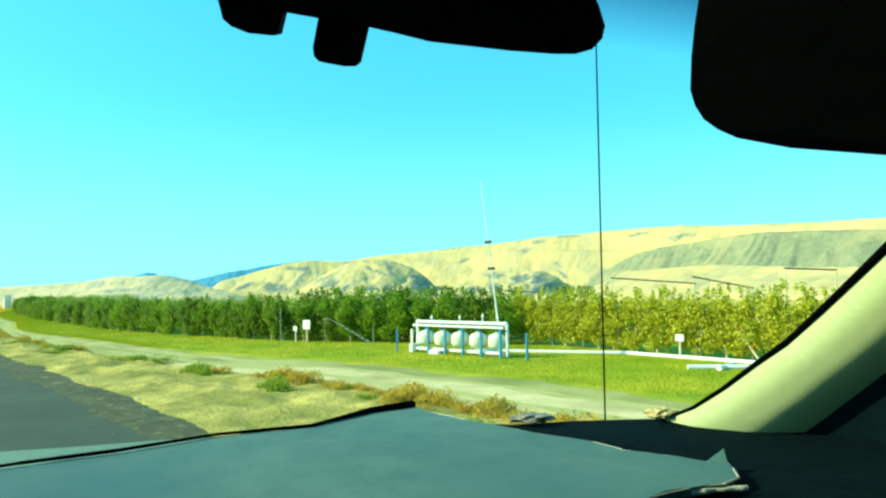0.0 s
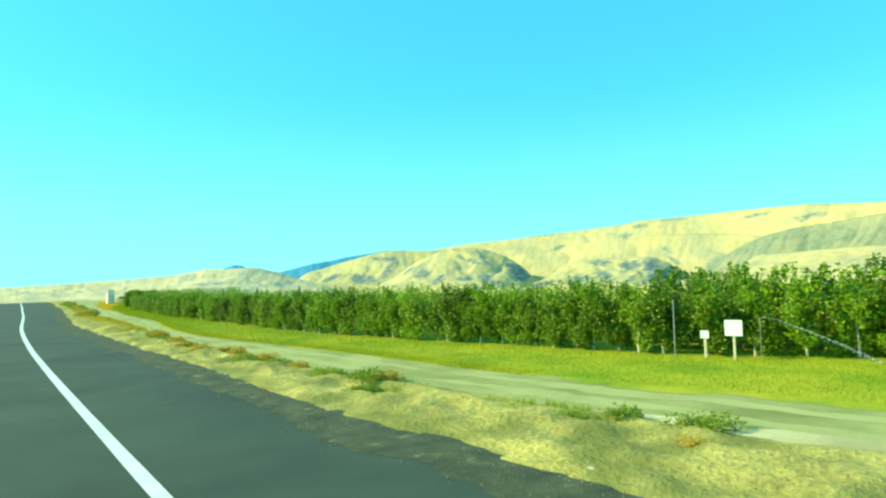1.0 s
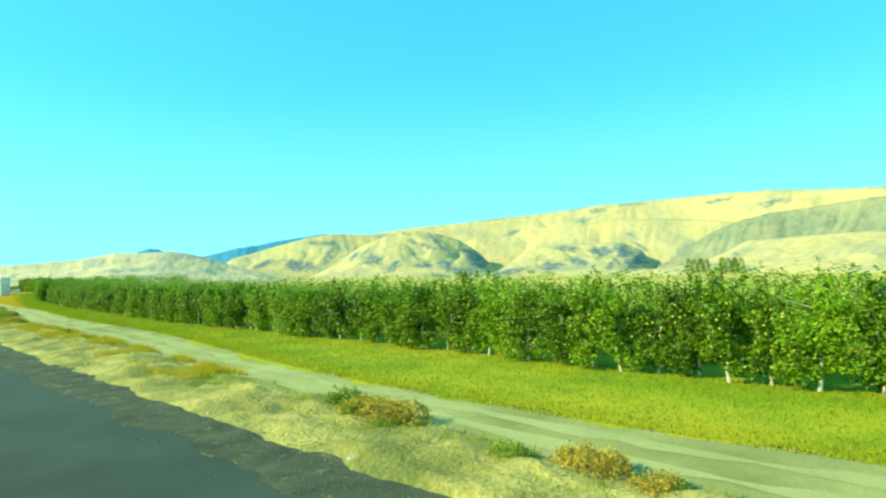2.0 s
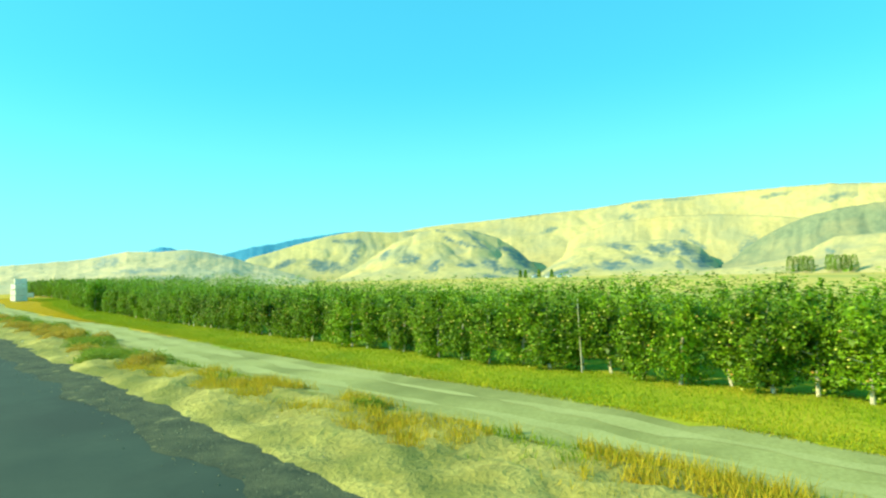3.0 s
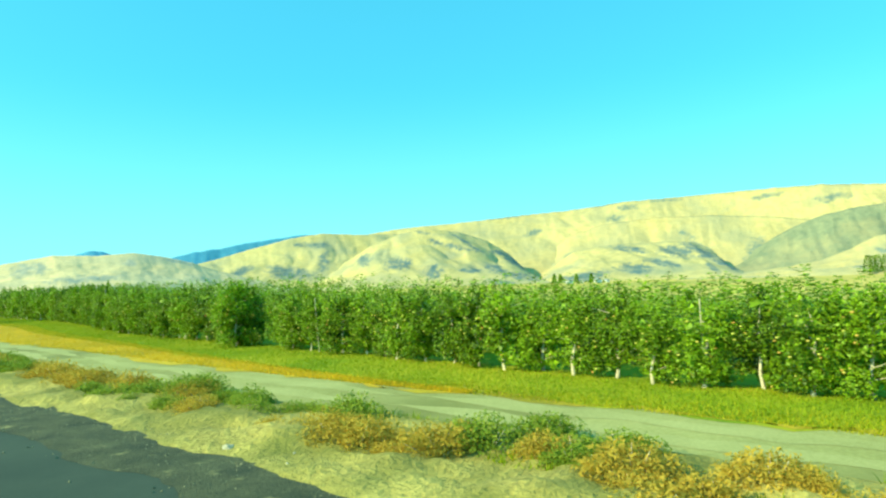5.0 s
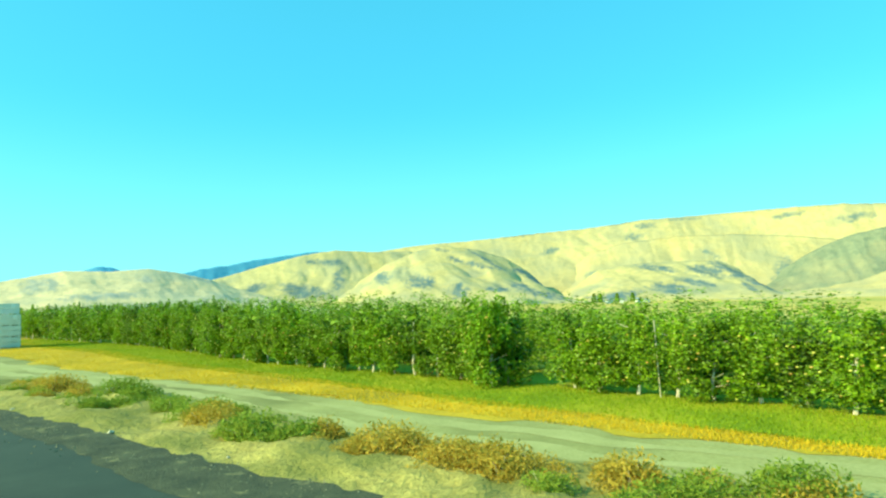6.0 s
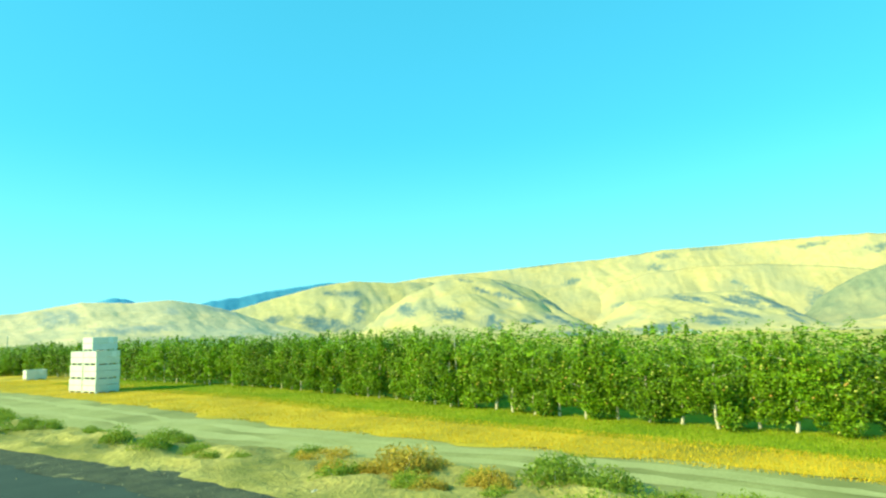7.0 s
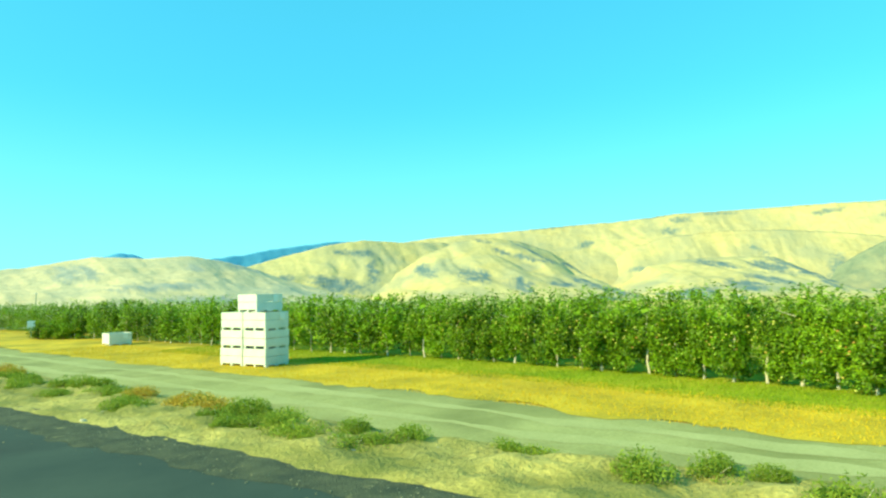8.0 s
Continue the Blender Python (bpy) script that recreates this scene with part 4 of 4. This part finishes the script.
for one, other in ((height.outputs["Position"], split.inputs[0]), (split.outputs[2], fade.inputs[0]), (fade.outputs[0], band.inputs[0]), (band.outputs[0], glass.inputs["Base Color"])):
    SHADE.node_tree.links.new(one, other)
glass.inputs["Transmission Weight"].default_value, glass.inputs["IOR"].default_value = 1.0, 1.0
glass.inputs["Roughness"].default_value = 0.0

# metres right, ahead and up of the driver's eye
cab = new("truck_cab")
CAB = Matrix.Translation((1.50, 0.0, 2.94)) @ pose(0, 0, 0, 0, 0, 7.3)
cab.matrix_basis = CAB


def slab(name, outline, thick, mat, parent, label="", bevel=0.0):
    """A plate: the outline's points, thickened along thick."""
    bm = bmesh.new()
    low = [bm.verts.new(p) for p in outline]
    face = bm.faces.new(low)
    out = bmesh.ops.extrude_face_region(bm, geom=[face])["geom"]
    bmesh.ops.translate(bm, verts=[v for v in out if isinstance(v, bmesh.types.BMVert)], vec=thick)
    bmesh.ops.recalc_face_normals(bm, faces=bm.faces[:])
    if bevel:
        bmesh.ops.bevel(bm, geom=bm.edges[:], offset=bevel, segments=3, affect="EDGES", profile=0.5)
    return part(name, bm, mat, parent, label)


DU = -0.160
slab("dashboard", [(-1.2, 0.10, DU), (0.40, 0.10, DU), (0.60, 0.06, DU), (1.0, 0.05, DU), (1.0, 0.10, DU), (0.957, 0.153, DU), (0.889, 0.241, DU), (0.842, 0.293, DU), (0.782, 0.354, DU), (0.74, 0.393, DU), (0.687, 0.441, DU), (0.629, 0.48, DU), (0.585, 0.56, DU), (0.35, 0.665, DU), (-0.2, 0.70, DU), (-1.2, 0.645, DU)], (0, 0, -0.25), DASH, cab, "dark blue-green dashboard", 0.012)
HOOD = DU - 0.015
slab("hood_edge", [(-0.3, 1.15, HOOD), (0.196, 0.868, HOOD), (0.268, 0.822, HOOD), (0.348, 0.78, HOOD), (0.43, 0.715, HOOD), (0.40, 0.66, HOOD), (0.2, 0.72, HOOD), (-0.3, 0.85, HOOD)], (0, 0, -0.06), HOOD_PAINT, cab)
COVER_EDGE = [(-0.55, 0.64), (0.0, 0.685), (0.165, 0.667), (0.24, 0.648), (0.335, 0.640), (0.425, 0.600), (0.525, 0.618), (0.590, 0.607), (0.576, 0.56), (0.570, 0.496), (0.567, 0.436), (0.564, 0.397), (0.567, 0.365), (0.568, 0.333), (0.559, 0.298), (0.562, 0.272), (0.567, 0.247), (0.566, 0.222), (0.584, 0.214), (0.560, 0.198), (0.537, 0.186), (0.514, 0.189), (0.492, 0.202), (0.465, 0.212), (0.439, 0.218), (0.30, 0.25), (-0.55, 0.22)]
cover = empty("dash_cover", 0, 0)
cover.matrix_basis = CAB
bm = bmesh.new()
ring = []
for (x0, y0), (x1, y1) in zip(COVER_EDGE, COVER_EDGE[1:] + COVER_EDGE[:1]):
    steps = max(1, int(math.hypot(x1 - x0, y1 - y0) / 0.012))
    for k in range(steps):
        x, y = x0 + (x1 - x0) * k / steps, y0 + (y1 - y0) * k / steps
        rag = 0.004 * noise.noise((x * 60, y * 60, 2)) + 0.003 * noise.noise((x * 150, y * 150, 4))
        lift = 0.006 * max(0, noise.noise((x * 3, y * 3, 8))) + (0.009 if (x - 0.584) ** 2 + (y - 0.214) ** 2 < 0.0001 else 0)
        ring.append(bm.verts.new((x + rag, y + rag, DU + 0.010 + lift)))
top = bm.faces.new(ring)
bmesh.ops.recalc_face_normals(bm, faces=[top])
out = bmesh.ops.extrude_face_region(bm, geom=[top])["geom"]
bmesh.ops.translate(bm, verts=[v for v in out if isinstance(v, bmesh.types.BMVert)], vec=(0, 0, -0.007))
bmesh.ops.recalc_face_normals(bm, faces=bm.faces[:])
part("cover_sheet", bm, COVER, cover)
for span, mat, w in ((COVER_EDGE[8:20], TORN, 0.0013), (COVER_EDGE[19:25], TORN, 0.0013), (COVER_EDGE[0:8], TRIM, 0.0028)):
    bm = bmesh.new()
    for (x0, y0), (x1, y1) in zip(span, span[1:]):
        steps = max(1, int(math.hypot(x1 - x0, y1 - y0) / 0.02))
        for k in range(steps):
            p = [Vector((x0 + (x1 - x0) * q / steps, y0 + (y1 - y0) * q / steps, DU + (0.013 if mat is TRIM else 0.009))) for q in (k, k + 1)]
            r = w * ((0.6 + 0.9 * abs(noise.noise(p[0] * 40))) if mat is TORN else 0.55 + 0.3 * noise.noise(p[0] * 12) + 1.3 * max(0, p[0].x - 0.40) / 0.19)
            rod(bm, p[0], p[1], r, r, 6)
    part("edge_strip", bm, mat, cover, "ragged torn pale edge" if mat is TORN else "black curled edge")
tagged(cover, "teal cardboard sheet with torn edges on the dashboard", "dash cover")



def seal_line(s):
    """The pillar's front edge, ahead and up, from the dash to the roof."""
    at = (0, 0.1, 0.17, 0.3, 0.42, 0.5, 1)
    return float(np.interp(s, at, (0.345, 0.292, 0.260, 0.200, 0.146, 0.113, -0.12))), float(np.interp(s, at, (-0.158, -0.132, -0.103, -0.056, 0.0, 0.035, 0.28)))


bm = bmesh.new()
grid = []
for i in range(15):
    s = i / 14
    high, low = Vector((0.75, *seal_line(s))), Vector((0.75, 0.192 - 0.312 * s, -0.166 + 0.301 * s))
    line = []
    for k in range(13):
        q = k / 12
        p = high.lerp(low, q)
        p.x += 0.17 * max(0, q - 0.52) ** 1.5 - 0.006 * math.sin(math.pi * min(1, q / 0.5))
        line.append(bm.verts.new(p))
    line.append(bm.verts.new((0.86, low.y, low.z)))
    line.append(bm.verts.new((0.86, high.y, high.z)))
    grid.append(line)
for one, other in zip(grid, grid[1:]):
    for k in range(15):
        n = (k + 1) % 15
        bm.faces.new((one[k], one[n], other[n], other[k])).smooth = k < 12
bmesh.ops.recalc_face_normals(bm, faces=bm.faces[:])
part("pillar", bm, PILLAR, cab, "grey-green rounded windscreen pillar trim")
bm = bmesh.new()
for k in range(14):
    rod(bm, (0.749, *seal_line(k / 14)), (0.749, *seal_line((k + 1) / 14)), 0.0016 + 0.0004 * k, 0.002 + 0.0004 * k, 8)
part("pillar_seal", bm, TRIM, cab, "black rubber seal")
slab("door_panel", [(0.79, 0.235, -0.166), (0.79, 0.125, -0.068), (0.79, -0.12, 0.13), (0.79, -0.9, 0.13), (0.79, -0.9, -1.2), (0.79, 0.21, -1.2)], (0.10, 0, 0), DASH, cab)
slab("roof", [(-1.35, 0.16, 0.44), (0.86, 0.10, 0.44), (0.86, -1.4, 0.44), (-1.35, -1.4, 0.44)], (0, 0, 0.06), CAB_PAINT, cab, "", 0.015)
slab("back_wall", [(-1.33, -1.4, 0.435), (0.84, -1.4, 0.435), (0.84, -1.4, -1.3), (-1.33, -1.4, -1.3)], (0, 0.05, 0), CAB_PAINT, cab)
slab("side_wall", [(-1.34, -1.34, 0.435), (-1.34, -0.5, 0.435), (-1.34, -0.5, -0.1), (-1.34, 0.68, -0.17), (-1.34, 0.68, -1.3), (-1.34, -1.34, -1.3)], (0.06, 0, 0), CAB_PAINT, cab)
slab("side_wall", [(0.83, -1.34, 0.435), (0.83, -0.92, 0.435), (0.83, -0.92, -1.3), (0.83, -1.34, -1.3)], (0.06, 0, 0), CAB_PAINT, cab)
slab("shade_band", [(-1.25, 0.45, 0.205), (0.64, 0.45, 0.205), (0.93, 0.31, 0.205), (0.86, 0.12, 0.435), (0.55, 0.25, 0.435), (-1.25, 0.25, 0.435)], (0, 0.003, 0.003), SHADE, cab, "deep blue glass shade band").visible_shadow = False
slab("body", [(-1.3, -1.35, -1.3), (0.93, -1.35, -1.3), (0.93, 0.0, -1.3), (0.93, 0.22, -1.3), (0.62, 0.66, -1.3), (-1.3, 0.70, -1.3)], (0, 0, -1.2), CAB_PAINT, cab, "", 0.03)
slab("front_panel", [(-1.3, 0.64, -1.31), (0.62, 0.56, -1.31), (0.90, 0.20, -1.31), (0.90, 0.15, -1.31), (0.6, 0.50, -1.31), (-1.3, 0.58, -1.31)], (0, 0, 0.90), CAB_PAINT, cab)
for x in (-1.15, 0.78):
    for y in (0.15, -0.95):
        bm = bmesh.new()
        lathe(bm, [(0.30, -0.13), (0.44, -0.13), (0.48, -0.10), (0.48, 0.10), (0.44, 0.13), (0.30, 0.13)], 28, Matrix.Translation((x, y, -2.46)) @ Matrix.Rotation(radians(90), 4, "Y"))
        wheel = part("wheel", bm, RUBBER, cab)
        bm = bmesh.new()
        lathe(bm, [(0.05, -0.11), (0.29, -0.12), (0.29, 0.12), (0.05, 0.11)], 24, Matrix.Translation((x, y, -2.46)) @ Matrix.Rotation(radians(90), 4, "Y"))
        part("rim", bm, STEEL, wheel)
tagged(cab, "open-windscreen truck cab with dark interior on the road", "truck")

# sun visor
visor = empty("sun_visor", 0, 0)
visor.matrix_basis = CAB
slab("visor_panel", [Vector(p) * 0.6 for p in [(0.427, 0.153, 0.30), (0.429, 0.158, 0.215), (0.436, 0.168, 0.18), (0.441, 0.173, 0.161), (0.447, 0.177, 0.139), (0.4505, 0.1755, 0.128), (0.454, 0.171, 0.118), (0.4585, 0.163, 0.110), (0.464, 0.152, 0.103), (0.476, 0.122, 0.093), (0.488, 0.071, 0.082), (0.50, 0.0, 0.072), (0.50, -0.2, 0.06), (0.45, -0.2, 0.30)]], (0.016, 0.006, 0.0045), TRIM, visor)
bm = bmesh.new()
rod(bm, (0.264, 0.07, 0.17), (0.264, 0.07, 0.445), 0.006)
part("visor_hinge", bm, TRIM, visor)
tagged(visor, "black sun visor folded down from the roof", "sun visor")

# rear-view mirror with its sensor stalks
mirror = empty("rear_view_mirror", 0, 0)
mirror.matrix_basis = CAB
M = 0.75


def on_mirror(points):
    return [Vector(p) * M for p in points]


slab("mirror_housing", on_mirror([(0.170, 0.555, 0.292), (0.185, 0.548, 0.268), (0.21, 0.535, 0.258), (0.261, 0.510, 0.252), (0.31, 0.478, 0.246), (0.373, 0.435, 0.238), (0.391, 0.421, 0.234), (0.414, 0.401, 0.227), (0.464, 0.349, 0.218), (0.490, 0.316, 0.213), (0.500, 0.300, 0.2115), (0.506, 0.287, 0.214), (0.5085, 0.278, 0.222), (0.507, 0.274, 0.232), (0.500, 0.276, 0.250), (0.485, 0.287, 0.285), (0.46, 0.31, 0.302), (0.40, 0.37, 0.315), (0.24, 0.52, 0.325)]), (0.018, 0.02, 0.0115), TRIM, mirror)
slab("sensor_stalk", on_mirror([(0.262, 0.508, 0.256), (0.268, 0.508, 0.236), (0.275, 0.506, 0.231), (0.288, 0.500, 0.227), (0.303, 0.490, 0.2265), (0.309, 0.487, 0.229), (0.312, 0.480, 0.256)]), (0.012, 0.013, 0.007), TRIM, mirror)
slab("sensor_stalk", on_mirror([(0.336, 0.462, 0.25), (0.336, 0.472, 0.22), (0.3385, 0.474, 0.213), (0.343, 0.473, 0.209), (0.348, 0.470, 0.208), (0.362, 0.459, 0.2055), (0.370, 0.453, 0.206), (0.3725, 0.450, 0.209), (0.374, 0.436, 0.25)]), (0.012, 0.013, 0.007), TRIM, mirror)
bm = bmesh.new()
rod(bm, Vector((0.33, 0.47, 0.31)) * M, (0.30, 0.33, 0.44), 0.012)
part("mirror_arm", bm, TRIM, mirror)
tagged(mirror, "black rear-view mirror with two sensor stalks", "mirror")

# aerial beside the cab
bm = bmesh.new()
rod(bm, (1.07, 0.606, -1.35), (1.07, 0.596, 1.0), 0.0022, 0.0014, 6)
rod(bm, (1.07, 0.606, -1.6), (1.07, 0.606, -1.35), 0.012, 0.006, 8)
rod(bm, (1.07, 0.606, -1.55), (0.60, 0.55, -1.55), 0.012, 0.012, 8)
aerial = part("aerial", bm, TRIM, cab, "thin black whip aerial")

# small things on the dashboard
CLOTH = material("grey crumpled film", (0.03, 0.04, 0.04), (0.30, 0.32, 0.26), 20, 90, 0.5, 0.5, depth=0.004)
TAN = material("plain tan", (0.42, 0.36, 0.16), (0.55, 0.47, 0.22), 8, 60, 0.6, 0.1, depth=0.001)


def crumple(name, x, y, size, mat, label, category):
    """A small crushed lump lying on the dashboard."""
    bm = bmesh.new()
    bmesh.ops.create_icosphere(bm, subdivisions=3, radius=0.5)
    for v in bm.verts:
        k = 0.75 + 0.6 * abs(noise.noise(v.co * 3.1 + Vector((x * 9, 0, 0)))) + 0.25 * noise.noise(v.co * 8)
        v.co = Vector((v.co.x * size[0] * k, v.co.y * size[1] * k, max(v.co.z, -0.35) * size[2] * k))
    ob = part(name, bm, mat)
    ob.matrix_basis = CAB @ pose(x, y, DU + 0.35 * size[2] + 0.004, 0, 0, -50)
    return tagged(ob, label, category)


crumple("crumpled_wrapper", 0.632, 0.452, (0.055, 0.03, 0.013), CLOTH, "crumpled dark and pale wrapper at the dashboard edge", "wrapper")
# plain tan lump at the pillar's foot, of no certain kind
crumple("tan_lump", 0.748, 0.345, (0.04, 0.025, 0.016), TAN, "rounded tan lump beside the windscreen pillar", "clip")
bm = bmesh.new()
for k in range(9):
    p = [Vector((0.488 + 0.0042 * q, 0.204 - 0.0031 * q + 0.001 * math.sin(q * 2.1), DU + 0.006)) for q in (k, k + 1)]
    rod(bm, p[0], p[1], 0.0019 + 0.0004 * math.sin(k), 0.0019 + 0.0004 * math.sin(k + 1), 8)
paper = part("paper_roll", bm, TORN)
paper.matrix_basis = CAB
tagged(paper, "thin pale torn paper roll along the dash cover", "paper")
